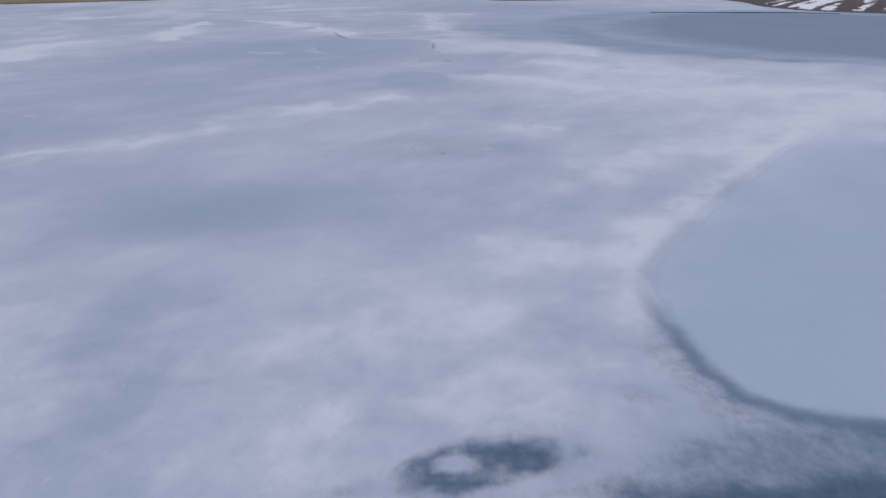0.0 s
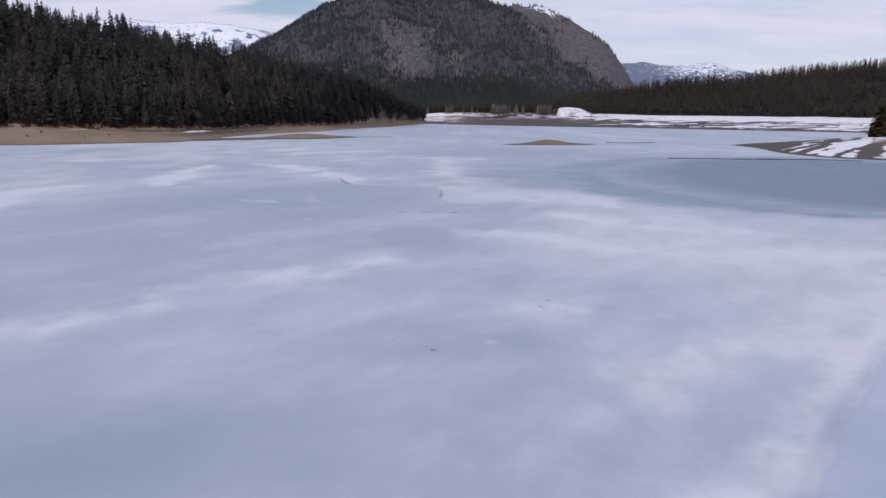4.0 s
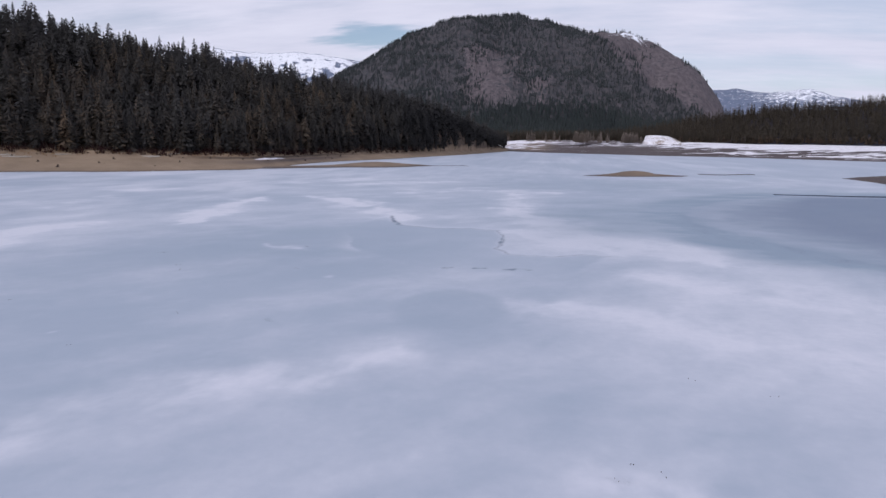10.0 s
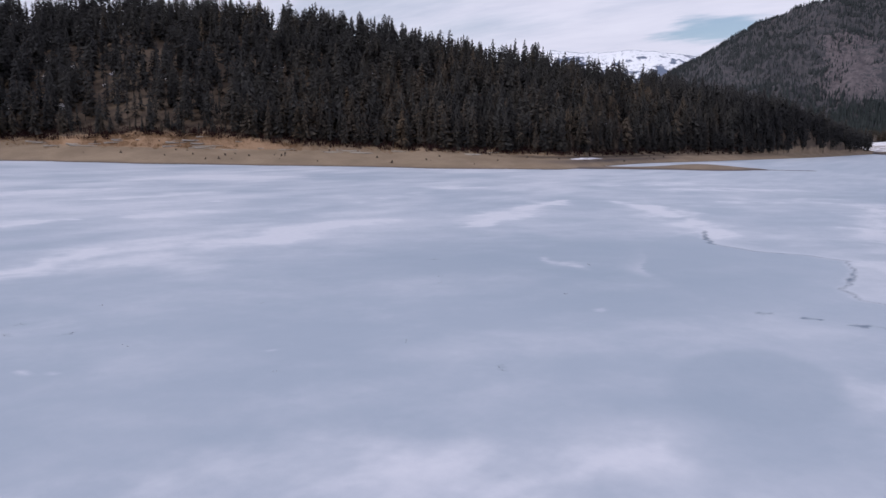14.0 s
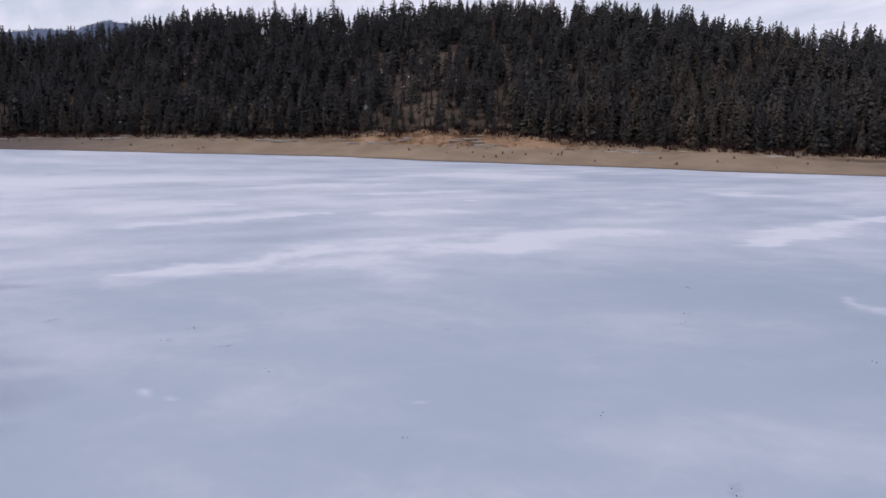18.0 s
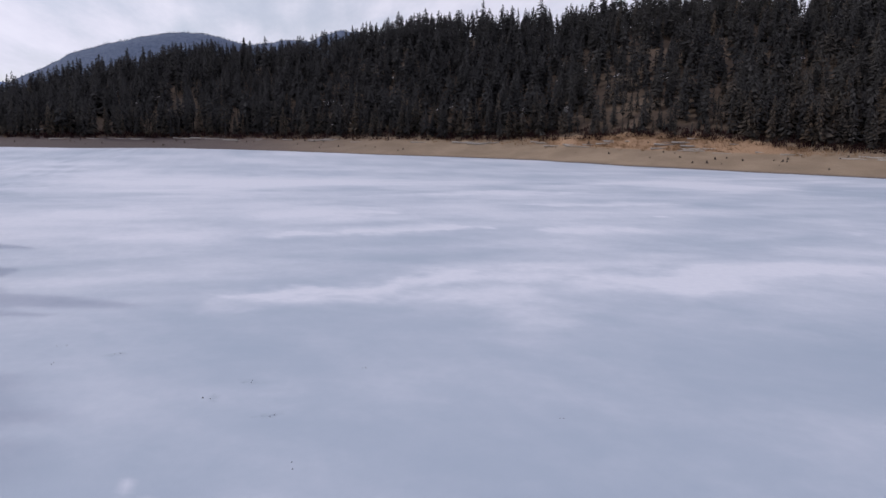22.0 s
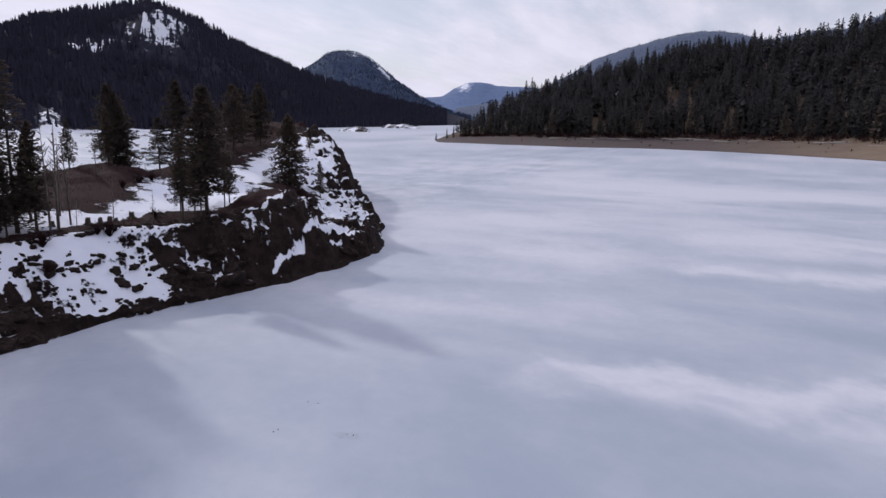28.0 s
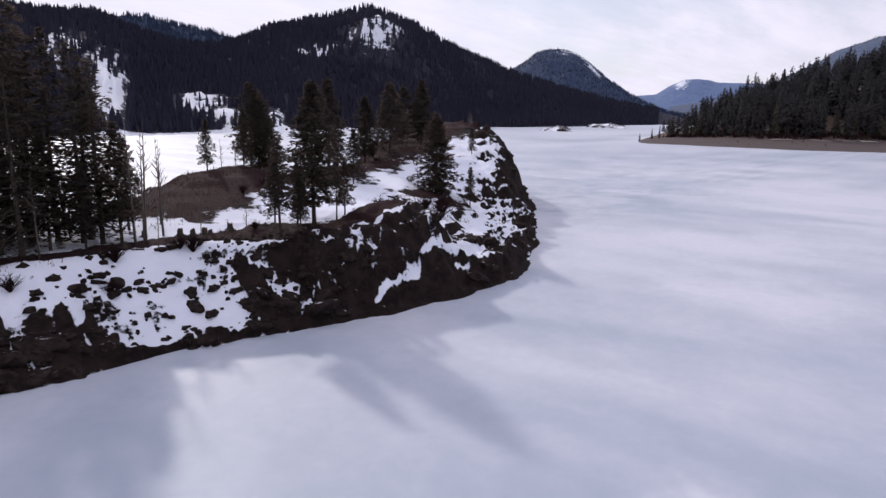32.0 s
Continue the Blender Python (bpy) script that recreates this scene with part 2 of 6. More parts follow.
    finish(n, color, rough, bump, IOR=1.31, Specular_IOR_Level=spec)
    return m


def sand_material(name="drawdown_sand"):
    """Beach sand, golden grass and dark forest floor, told apart by coverage."""
    m, n = material(name)
    p = n.coords()
    big, fine = n.noise(p, 0.06, 5.0), n.noise(p, 1.4, 6.0, 0.7)
    band = n.noise(n.coords((0.25, 0.25, 3.0)), 1.2, 4.0)
    sand = n.mix(n.ramp(big, 0.3, 0.7), rgb(0.20, 0.147, 0.10), rgb(0.27, 0.203, 0.14))
    sand = n.mix(n.math("MULTIPLY", n.ramp(band, 0.45, 0.7), 0.35), sand, rgb(0.21, 0.155, 0.11))
    sand = n.mix(n.math("MULTIPLY", n.ramp(fine, 0.5, 0.8), 0.5), sand, rgb(0.19, 0.14, 0.10))
    damp_shade = attr(n, "damp_shade")
    # Dark sand: real damp, plus the shade put in along the headland beach.
    sand = n.mix(damp_shade, sand, rgb(0.066, 0.052, 0.056))
    straw = n.mix(fine, rgb(0.22, 0.137, 0.085), rgb(0.38, 0.25, 0.155))
    floor = n.mix(fine, rgb(0.055, 0.04, 0.03), rgb(0.12, 0.085, 0.06))
    c = n.mix(n.ramp(n.math("ADD", attr(n, "straw"), n.math("MULTIPLY", n.math("SUBTRACT", fine, 0.5), 0.7)), 0.3, 0.7), sand, straw)
    c = n.mix(n.ramp(n.math("ADD", attr(n, "floor"), n.math("MULTIPLY", n.math("SUBTRACT", fine, 0.5), 0.5)), 0.3, 0.7), c, floor)
    snow = n.ramp(n.math("ADD", attr(n, "snow"), n.math("MULTIPLY", n.math("SUBTRACT", n.noise(p, 0.5, 6.0, 0.7), 0.5), 0.8)), 0.45, 0.6)
    c = n.mix(snow, c, n.mix(n.ramp(n.noise(p, 0.22, 5.0, 0.65), 0.4, 0.65), rgb(0.80, 0.80, 0.85), rgb(0.60, 0.57, 0.61)))
    finish(n, c, 0.9, n.bump(fine, 0.5, 0.25), Specular_IOR_Level=0.3)
    return m


def rock_snow_material():
    """Dark basalt, snow and dead brown grass on the peninsula."""
    m, n = material("basalt_snow_grass")
    p = n.coords()
    fine, mid = n.noise(p, 2.6, 7.0, 0.7), n.noise(p, 0.7, 5.0, 0.6)
    rock = n.mix(n.ramp(mid, 0.3, 0.7), rgb(0.011, 0.008, 0.0075), rgb(0.030, 0.020, 0.018))
    rock = n.mix(n.ramp(fine, 0.52, 0.75), rock, rgb(0.042, 0.028, 0.024))
    grass = n.mix(fine, rgb(0.021, 0.0105, 0.0115), rgb(0.043, 0.022, 0.0225))
    c = n.mix(n.ramp(n.math("ADD", attr(n, "grass"), n.math("MULTIPLY", n.math("SUBTRACT", fine, 0.5), 0.8)), 0.35, 0.65), rock, grass)
    geo = n.add("ShaderNodeNewGeometry")
    upz = n.add("ShaderNodeSeparateXYZ", {0: geo.outputs["Normal"]}).outputs[2]
    s = n.math("ADD", attr(n, "snow"), n.math("MULTIPLY", n.math("SUBTRACT", fine, 0.5), 0.55))
    s = n.math("ADD", s, n.math("MULTIPLY", n.math("SUBTRACT", mid, 0.5), 0.7))
    s = n.math("ADD", s, n.math("MULTIPLY", n.math("SUBTRACT", upz, 0.8), 0.5))
    snow = n.ramp(s, 0.46, 0.54)
    c = n.mix(snow, c, n.mix(mid, rgb(0.73, 0.77, 0.89), rgb(0.85, 0.875, 0.94)))
    h = fine
    finish(n, c, 0.92, n.bump(n.math("MULTIPLY", h, n.math("SUBTRACT", 1.0, n.math("MULTIPLY", snow, 0.85))), 0.8, 0.35), Specular_IOR_Level=0.1)
    return m


def mountain_material(name, wood_a, wood_b, stone_a, stone_b, snow_color=(0.80, 0.83, 0.90), size=1.0, gloss=0.1):
    """Wooded slopes with bare stone and snow, told apart by coverage."""
    m, n = material(name)
    p = n.coords()
    fine, mid = n.noise(p, 0.07 / size, 7.0, 0.7), n.noise(p, 0.012 / size, 6.0, 0.6)
    tall = n.noise(n.coords((1.0, 1.0, 0.25) if size == 1.0 else (0.4, 0.4, 1.6)), 0.09 / size, 6.0, 0.7)
    wood = n.mix(n.ramp(fine, 0.35, 0.65), rgb(*wood_a), rgb(*wood_b))
    stone = n.mix(n.ramp(tall, 0.35, 0.65), rgb(*stone_a), rgb(*stone_b))
    stone = n.mix(n.math("MULTIPLY", n.ramp(fine, 0.55, 0.62), 0.8), stone, rgb(*wood_a))
    s = n.math("ADD", attr(n, "stone"), n.math("MULTIPLY", n.math("SUBTRACT", n.math("ADD", mid, fine), 1.0), 1.5))
    c = n.mix(n.ramp(s, 0.34, 0.60), wood, stone)
    w = n.math("ADD", attr(n, "snow"), n.math("MULTIPLY", n.math("SUBTRACT", n.math("ADD", tall, fine), 1.0), 0.9))
    c = n.mix(n.ramp(w, 0.46, 0.56), c, rgb(*snow_color))
    finish(n, c, 0.95, n.bump(fine, 0.6, 6.0), Specular_IOR_Level=gloss)
    return m


def needle_material(name, dark, light, brown=None, through=0.3):
    """Foliage in dark to light tones, some of it browner, with a little light passing through."""
    m, n = material(name)
    p = n.coords()
    t = attr(n, "tint")
    r = n.add("ShaderNodeObjectInfo").outputs["Random"]
    f = n.math("ADD", n.math("MULTIPLY", t, 0.75), n.math("MULTIPLY", r, 0.25))
    c = n.mix(f, rgb(*dark), rgb(*light))
    if brown:
        c = n.mix(n.ramp(f, 0.42, 0.8), c, rgb(*brown))
    c = n.mix(n.math("MULTIPLY", n.noise(p, 1.3, 3.0), 0.35), c, rgb(*dark))
    b = n.add("ShaderNodeBsdfPrincipled", {"Base Color": c, "Roughness": 0.75, "Specular IOR Level": 0.05})
    g = n.add("ShaderNodeBsdfTranslucent", {"Color": c})
    x = n.add("ShaderNodeMixShader", {0: through, 1: b.outputs[0], 2: g.outputs[0]})
    n.add("ShaderNodeOutputMaterial", {0: x.outputs[0]})
    return m


def bark_material(name, a, b):
    m, n = material(name)
    grain = n.noise(n.coords((3.0, 3.0, 0.35)), 3.0, 6.0, 0.7)
    finish(n, n.mix(n.ramp(grain, 0.3, 0.7), rgb(*a), rgb(*b)), 0.9, n.bump(grain, 0.7, 0.05))
    return m


ICE = ice_material()
SAND = sand_material()
ROCK_SNOW = rock_snow_material()
# North mountain: some haze is put into the wood and stone colours.
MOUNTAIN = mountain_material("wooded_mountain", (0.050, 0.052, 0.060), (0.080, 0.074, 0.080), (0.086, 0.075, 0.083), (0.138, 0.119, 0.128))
# Darker violet copy: shade and haze put into the wood and stone colours.
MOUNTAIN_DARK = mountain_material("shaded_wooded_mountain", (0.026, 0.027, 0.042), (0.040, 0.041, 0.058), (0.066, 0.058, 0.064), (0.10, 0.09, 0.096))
# Next four: the blue haze of distance is put into wood and stone colours.
MOUNTAIN_CONE = mountain_material("haze_grey_wooded_mountain", (0.038, 0.056, 0.102), (0.056, 0.080, 0.134), (0.085, 0.092, 0.116), (0.125, 0.13, 0.155))
MOUNTAIN_BLUE = mountain_material("haze_tinted_wooded_mountain", (0.045, 0.068, 0.125), (0.075, 0.104, 0.17), (0.12, 0.14, 0.20), (0.18, 0.20, 0.26), gloss=0.5)
MOUNTAIN_SNOW = mountain_material("haze_tinted_snow_mountain", (0.10, 0.13, 0.20), (0.15, 0.18, 0.26), (0.17, 0.18, 0.24), (0.25, 0.26, 0.32), (0.80, 0.82, 0.88), size=1.15, gloss=0.5)
MOUNTAIN_FAR = mountain_material("far_haze_blue_mountain", (0.072, 0.122, 0.25), (0.108, 0.166, 0.31), (0.16, 0.19, 0.28), (0.24, 0.27, 0.35), (0.70, 0.74, 0.84), size=1.15, gloss=0.5)
NEEDLES = needle_material("fir_needles", (0.043, 0.043, 0.047), (0.078, 0.072, 0.060), (0.146, 0.103, 0.068), 0.2)
# Needles of the north mountain, shifted to blue to put haze in their colour.
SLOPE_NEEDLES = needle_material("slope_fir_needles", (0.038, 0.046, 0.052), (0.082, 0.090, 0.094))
# Violet haze and the mountain's shade are put into this needle colour.
SHADE_NEEDLES = needle_material("hazy_shaded_fir_needles", (0.034, 0.035, 0.056), (0.056, 0.055, 0.084))
PINE = needle_material("pine_needles", (0.064, 0.053, 0.048), (0.15, 0.120, 0.096), (0.19, 0.136, 0.108), 0.5)
BARK = bark_material("conifer_bark", (0.025, 0.018, 0.014), (0.08, 0.058, 0.043))
GREY_BARK = bark_material("bare_grey_bark", (0.05, 0.04, 0.035), (0.15, 0.12, 0.10))
DRIFT = bark_material("weathered_driftwood", (0.20, 0.18, 0.16), (0.45, 0.42, 0.38))
STUMP = bark_material("old_stump_wood", (0.03, 0.022, 0.018), (0.09, 0.065, 0.05))
STRAW = needle_material("dry_straw_grass", (0.17, 0.105, 0.062), (0.40, 0.265, 0.155))
BRUSH = needle_material("leafless_brush", (0.026, 0.013, 0.0138), (0.056, 0.030, 0.030))

HUB = (0.0, 60.0)   # the lake's middle, from which the shores are laid out


def polar(az, r, hub=HUB):
    """Place from degrees left of +y and metres from the hub."""
    a = np.radians(az)
    return hub[0] - np.sin(a) * r, hub[1] + np.cos(a) * r


# ---- the frozen lake: one sheet to the horizon ----
def steps(lo, hi, fine_lo, fine_hi, fine, grow=1.18):
    mid = list(np.arange(fine_lo, fine_hi + fine, fine))
    left, right, s = [], [], fine
    v = fine_lo
    while v > lo:
        s = min(s * grow, 400)
        v -= s
        left.append(v)
    v, s = mid[-1], fine
    while v < hi:
        s = min(s * grow, 400)
        v += s
        right.append(v)
    return np.array(left[::-1] + mid + right)


def blob(x, y, cx, cy, rx, ry, turn=0.0, soft=0.5, ragged=0.25, seed=0):
    """A soft uneven patch, 1 inside and 0 outside."""
    c, s = math.cos(radians(turn)), math.sin(radians(turn))
    u, v = (x - cx) * c + (y - cy) * s, -(x - cx) * s + (y - cy) * c
    d = np.hypot(u / rx, v / ry) + ragged * 2 * (fbm(x / math.sqrt(rx * ry) * 1.3 + seed, y / math.sqrt(rx * ry) * 1.3, 40 + seed, 4) - 0.5)
    return 1 - sstep(1 - soft, 1 + soft, d)


def streak(X, Y, field, pts, wide, amount, seed):
    """Adds a soft wind-drawn band of packed snow along a few plan points."""
    xs, ys = [p[0] for p in pts], [p[1] for p in pts]
    m = wide * 4 + 4
    i0, i1 = np.searchsorted(X[:, 0], (min(xs) - m, max(xs) + m))
    j0, j1 = np.searchsorted(Y[0, :], (min(ys) - m, max(ys) + m))
    x, y = X[i0:i1, j0:j1], Y[i0:i1, j0:j1]
    n = 0.6 + wide * 0.55
    loose = wide * 2.6 + 1.2
    px = x + loose * (fbm(x / (2.6 * n), y / (2.6 * n), seed, 5, 0.6) - 0.5)
    py = y + loose * (fbm(x / (2.6 * n), y / (2.6 * n), seed + 7, 5, 0.6) - 0.5)
    d, best = np.full(x.shape, 1e9), np.zeros(x.shape)
    for k, (a, b) in enumerate(zip(pts[:-1], pts[1:])):
        e, t = segment_distance(px, py, a, b)
        best = np.where(e < d, (k + t) / (len(pts) - 1), best)
        d = np.minimum(d, e)
    taper = 0.55 + 0.45 * np.sin(np.clip(best, 0, 1) * math.pi)
    grain = 0.30 + 1.1 * sstep(0.2, 0.8, fbm(x / (1.5 * n), y / (2.4 * n), seed + 3, 5, 0.65))
    field[i0:i1, j0:j1] += amount * np.exp(-(d / (wide * taper * 1.05)) ** 1.5) * grain


# wind streaks: plan points, half width, strength
WEST_STREAKS = (([(-85, 85), (-86, 98), (-93, 113)], 2.7, 0.46), ([(-90, 111), (-89, 124), (-86, 130)], 4.5, 0.34), ([(-84, 130), (-83, 138)], 5.2, 0.62), ([(-88, 141), (-87, 156)], 2.8, 0.55),
                ([(-88, 158), (-83, 170)], 2.8, 0.6), ([(-124, 92), (-127, 110), (-129, 125)], 3.0, 0.5), ([(-78, 105), (-76, 116)], 6.0, 0.22), ([(-82, 82), (-84, 92)], 2.4, 0.14),
                ([(-150, 90), (-153, 112)], 5.0, 0.4), ([(-126, 70), (-130, 82)], 4.6, 0.4), ([(-156, 54), (-155, 72)], 5.0, 0.3))
SHORE_STREAKS = (([(-66, 171), (-72, 195), (-77, 234)], 4.0, 0.62), ([(-125, 137), (-122, 152)], 4.2, 0.34), ([(-218, 200), (-193, 243)], 9.0, 0.35), ([(-130, 246), (-115, 254)], 5.5, 0.45),
                 ([(-228, 42), (-224, 111)], 7.0, 0.4), ([(-210, 77), (-227, 104)], 5.0, 0.35), ([(-190, 130), (-188, 175)], 5.0, 0.3), ([(-160, 150), (-158, 190)], 4.0, 0.3), ([(-112, 190), (-118, 225)], 4.0, 0.28))
NORTH_STREAKS = (([(-65, 243), (-47, 228), (-24, 187)], 4.6, 0.6), ([(0, 176), (6, 163), (15, 153)], 3.0, 0.62), ([(-3, 222), (8, 181), (22, 163), (32, 146)], 5.0, 0.55), ([(-6, 274), (1, 204)], 4.0, 0.32),
                 ([(-66, 300), (-40, 330)], 9.0, 0.36), ([(-14, 282), (11, 285)], 9.0, 0.36), ([(-39, 148), (-32, 146)], 1.3, 0.5), ([(-40, 262), (-20, 300)], 6.0, 0.3), ([(-90, 300), (-70, 340)], 8.0, 0.3))
MIDDLE_STREAKS = (([(-38, 62), (-27, 74), (-16, 86), (-6, 96)], 3.2, 0.42), ([(-24, 83), (-8, 94)], 2.6, 0.2), ([(3, 115), (12, 110), (22, 103), (38, 100), (55, 103)], 4.6, 0.42), ([(17, 132), (31, 127), (46, 116)], 5.0, 0.36),
                  ([(6, 75), (12, 75.5)], 2.2, 0.34), ([(-38, 59), (-30, 69)], 3.0, 0.26), ([(-3, 67), (4, 65)], 2.6, 0.16), ([(60, 96), (40, 82), (52, 66)], 6.0, 0.3))
START_STREAKS = (([(8, 52), (19, 62), (30, 71)], 3.2, 0.32), ([(3, 41), (9, 41)], 1.8, 0.24), ([(9.6, 29), (11, 37), (15, 45), (24, 56), (42, 77)], 1.7, 0.42), ([(3, 38.5), (8, 40)], 2.0, 0.22), ([(-3, 29), (5, 33)], 2.2, 0.2),
                 ([(-9, 20), (-2, 24), (6, 26)], 1.7, 0.26), ([(-10, 26), (-6, 30)], 1.4, 0.2), ([(2, 22.6), (7, 23.4)], 1.0, 0.22))
FLECKS = ((-48, 81, 0.9), (-46.4, 82, 0.6), (-38, 95.5, 0.8), (-22, 125, 1.3), (-138, 168, 2.2), (4.2, 66, 0.8))
BITS = ((9, 76), (10.2, 78), (11.4, 77), (-55, 88), (-50.5, 105.5), (-42, 125), (-51.5, 137.5), (-28, 129), (-33, 148), (-21, 103), (-31, 104), (-34, 92), (-61, 87), (-62, 95), (-48.5, 89), (-58.5, 84.5), (-72, 72.5),
        (-68, 73), (-69, 77), (21, 90.5), (16, 93), (39, 147.5), (-3, 66), (3, 67), (0, 64), (-44, 128))


def frozen_lake():
    xs = np.concatenate([steps(-4800, -240, -240, -240, 5.0)[:-1], np.arange(-240, -112, 2.0), np.arange(-112, 52, 0.5), np.arange(52, 130, 1.5), steps(130, 4800, 130, 130, 4.0)])
    ys = np.concatenate([steps(-4800, 14, 14, 14, 1.0)[:-1], np.arange(14, 60, 0.4), np.arange(60, 205, 0.6), np.arange(205, 330, 1.6), steps(330, 4800, 330, 330, 3.0)])
    xs, ys = np.unique(np.round(xs, 3)), np.unique(np.round(ys, 3))
    X, Y = np.meshgrid(xs, ys, indexing="ij")
    # thin snow film in broad soft clouds, drawn out along the lake towards the west
    u, v = X * 0.75 - Y * 0.66, X * 0.66 + Y * 0.75
    base = fbm(X / 38, Y / 38, 3, 3)
    far = sstep(-50, -95, X)
    wisp = fbm(u / 9, v / 17, 9, 5, 0.55) * (1 - far) + fbm(X / 8, Y / 22, 10, 5, 0.55) * far
    curl = 5 * (fbm(X / 14, Y / 14, 12, 4) - 0.5)
    smudge = fbm((u + curl) / 4.2, (v - curl) / 7.5, 14, 5, 0.6)
    snow = 0.44 + 0.6 * (base - 0.5) + (0.55 + 0.25 * far) * (wisp - 0.5) + 0.42 * (1 - 0.35 * far) * (smudge - 0.5)
    # Regional offsets: cover raised or lowered to make the ice paler or darker.
    snow += 0.10 * sstep(-60, -110, X) * sstep(170, 120, Y) + 0.05 * sstep(75, 40, Y)
    snow -= 0.20 * blob(X, Y, -42, 112, 30, 24, 10, 0.8, 0.5, 1) + 0.16 * blob(X, Y, -34, 150, 38, 34, 20, 0.8, 0.5, 2)
    snow -= 0.22 * blob(X, Y, -16, 48, 12, 9, 20, 0.8, 0.6, 3) + 0.20 * blob(X, Y, -13, 30, 6, 4, 20, 0.8, 0.6, 5) + 0.14 * blob(X, Y, 2, 50, 13, 6, 10, 0.8, 0.5, 6)
    snow -= 0.05 * sstep(55, 25, Y)
    snow -= 0.20 * blob(X, Y, -104, 97, 14, 24, 5, 0.8, 0.5, 11) + 0.16 * sstep(180, 260, Y) * sstep(-140, -60, X)
    snow -= 0.14 * blob(X, Y, -72, 100, 22, 20, 0, 0.85, 0.5, 13)
    snow += 0.10 * sstep(25, 60, X) * sstep(125, 100, Y)
    for k, (pts, wide, amount) in enumerate(WEST_STREAKS + SHORE_STREAKS + NORTH_STREAKS + MIDDLE_STREAKS + START_STREAKS):
        streak(X, Y, snow, pts, wide, amount * (1.55 if k < len(WEST_STREAKS + SHORE_STREAKS + NORTH_STREAKS) else 1.2), 600 + 11 * k)
    for k, (cx, cy, r) in enumerate(FLECKS):
        snow += 0.5 * blob(X, Y, cx, cy, r * 0.8, r * 0.45, 30 * k, 0.6, 0.5, 90 + k)
    # smooth refrozen tongue near the start, with its darker rim
    tongue = inside_distance(X + 2 * (fbm(X / 9, Y / 9, 5) - 0.5), Y + 2 * (fbm(X / 9, Y / 9, 6) - 0.5),
                             [(46, 82), (42, 76), (34, 67), (24, 54), (17.5, 45), (14, 40), (12, 35), (11.3, 31), (11.2, 28), (11.4, 26), (11.9, 24.0), (13.2, 23.1), (15, 22.5), (22, 21.4), (40, 19), (90, 22), (120, 60), (70, 88)])
    rim = sstep(88, 56, Y) * (0.24 + 0.6 * sstep(36, 27, Y))
    near_rim = np.exp(-((tongue + 1.2) / 1.6) ** 2) * sstep(34, 26, Y)
    # thawed dark ice and black water by the start
    hole = 0.95 * blob(X, Y, 1.2, 19.9, 2.5, 1.5, 20, 0.35, 0.5, 7) + 0.7 * blob(X, Y, 3.5, 20.4, 1.5, 0.9, 10, 0.5, 0.5, 17) - 0.9 * blob(X, Y, 0.5, 19.8, 0.62, 0.5, 0, 0.5, 0.25, 3) - 0.45 * blob(X, Y, 2.6, 19.3, 0.9, 0.8, 30, 0.6, 0.4, 5)
    wet = np.maximum(0.42 * near_rim, np.clip(hole, 0, 1) * 0.82)
    wet = np.maximum(wet, 1.25 * blob(X, Y, 15.0, 17.3, 9.0, 2.5, 2, 0.6, 0.4, 8))
    wet = np.maximum(wet, 0.4 * blob(X, Y, 8, 18.9, 7, 0.6, 8, 0.6, 0.5, 9))
    wet = np.maximum(wet, 0.55 * blob(X, Y, 14, 20.2, 8, 2.4, 4, 0.8, 0.6, 19))
    wet = np.maximum(wet, 0.30 * blob(X, Y, 8.0, 24.2, 1.5, 0.8, -40, 0.6, 0.5, 10))
    wet = np.maximum(wet, 0.34 * blob(X, Y, -3.6, 18.2, 1.4, 0.7, 15, 0.6, 0.5, 12))
    rough = np.clip(sstep(40, 20, Y) * 0.85 + 0.35 * blob(X, Y, 12, 52, 9, 14, -35, 0.6, 0.4, 6) + 0.25 * sstep(62, 36, Y), 0, 1) * (1 - sstep(-1, 1, tongue))
    # open dark pool on the east side, within a broad belt of darkening ice
    pool_d = inside_distance(X + 7 * (fbm(X / 26, Y / 26, 15) - 0.5), Y + 7 * (fbm(X / 26, Y / 26, 16) - 0.5),
                             [(46, 168), (41, 184), (38.5, 202), (40, 220), (45, 236), (53, 252), (66, 270), (76, 282), (86, 295), (109, 297), (130, 299.5), (150, 297), (168, 286), (230, 268), (420, 255), (420, 120), (130, 120), (100, 128), (78, 138), (64, 138), (54, 150)])
    soft = 0.3 + 0.7 * sstep(58, 125, X)   # its shallow west end blends into the ice
    pool_d = np.where(pool_d > 0, pool_d * soft, pool_d) - 3.5 * (1 - soft)
    water = sstep(-2.5, 2, pool_d)
    belt = np.exp(-(np.maximum(np.abs(pool_d + 9) - 3, 0) / 9) ** 2) * (0.35 + 1.0 * fbm(X / 18, Y / 7, 21)) * sstep(126, 165, Y)
    deep = np.maximum(belt, 0.75 * blob(X, Y, 29, 208, 24, 40, -12, 0.85, 0.5, 31) * (0.5 + 0.9 * fbm(X / 20, Y / 9, 23)))
    deep = np.maximum(deep, 0.35 * blob(X, Y, 45, 330, 60, 45, 0, 0.85, 0.5, 32))
    deep = np.maximum(deep, 0.30 * blob(X, Y, -34, 152, 26, 22, 20, 0.85, 0.6, 33))
    deep = np.maximum(deep, 0.34 * sstep(48, 26, Y) * sstep(0.5, 0.68, fbm(X / 7, Y / 5, 25, 4)))
    deep = np.maximum(deep, 0.40 * blob(X, Y, -15, 47, 10, 7, 20, 0.85, 0.6, 34))
    deep = np.maximum(deep, 0.45 * blob(X, Y, 0, 67, 7, 4.5, 5, 0.85, 0.6, 35))
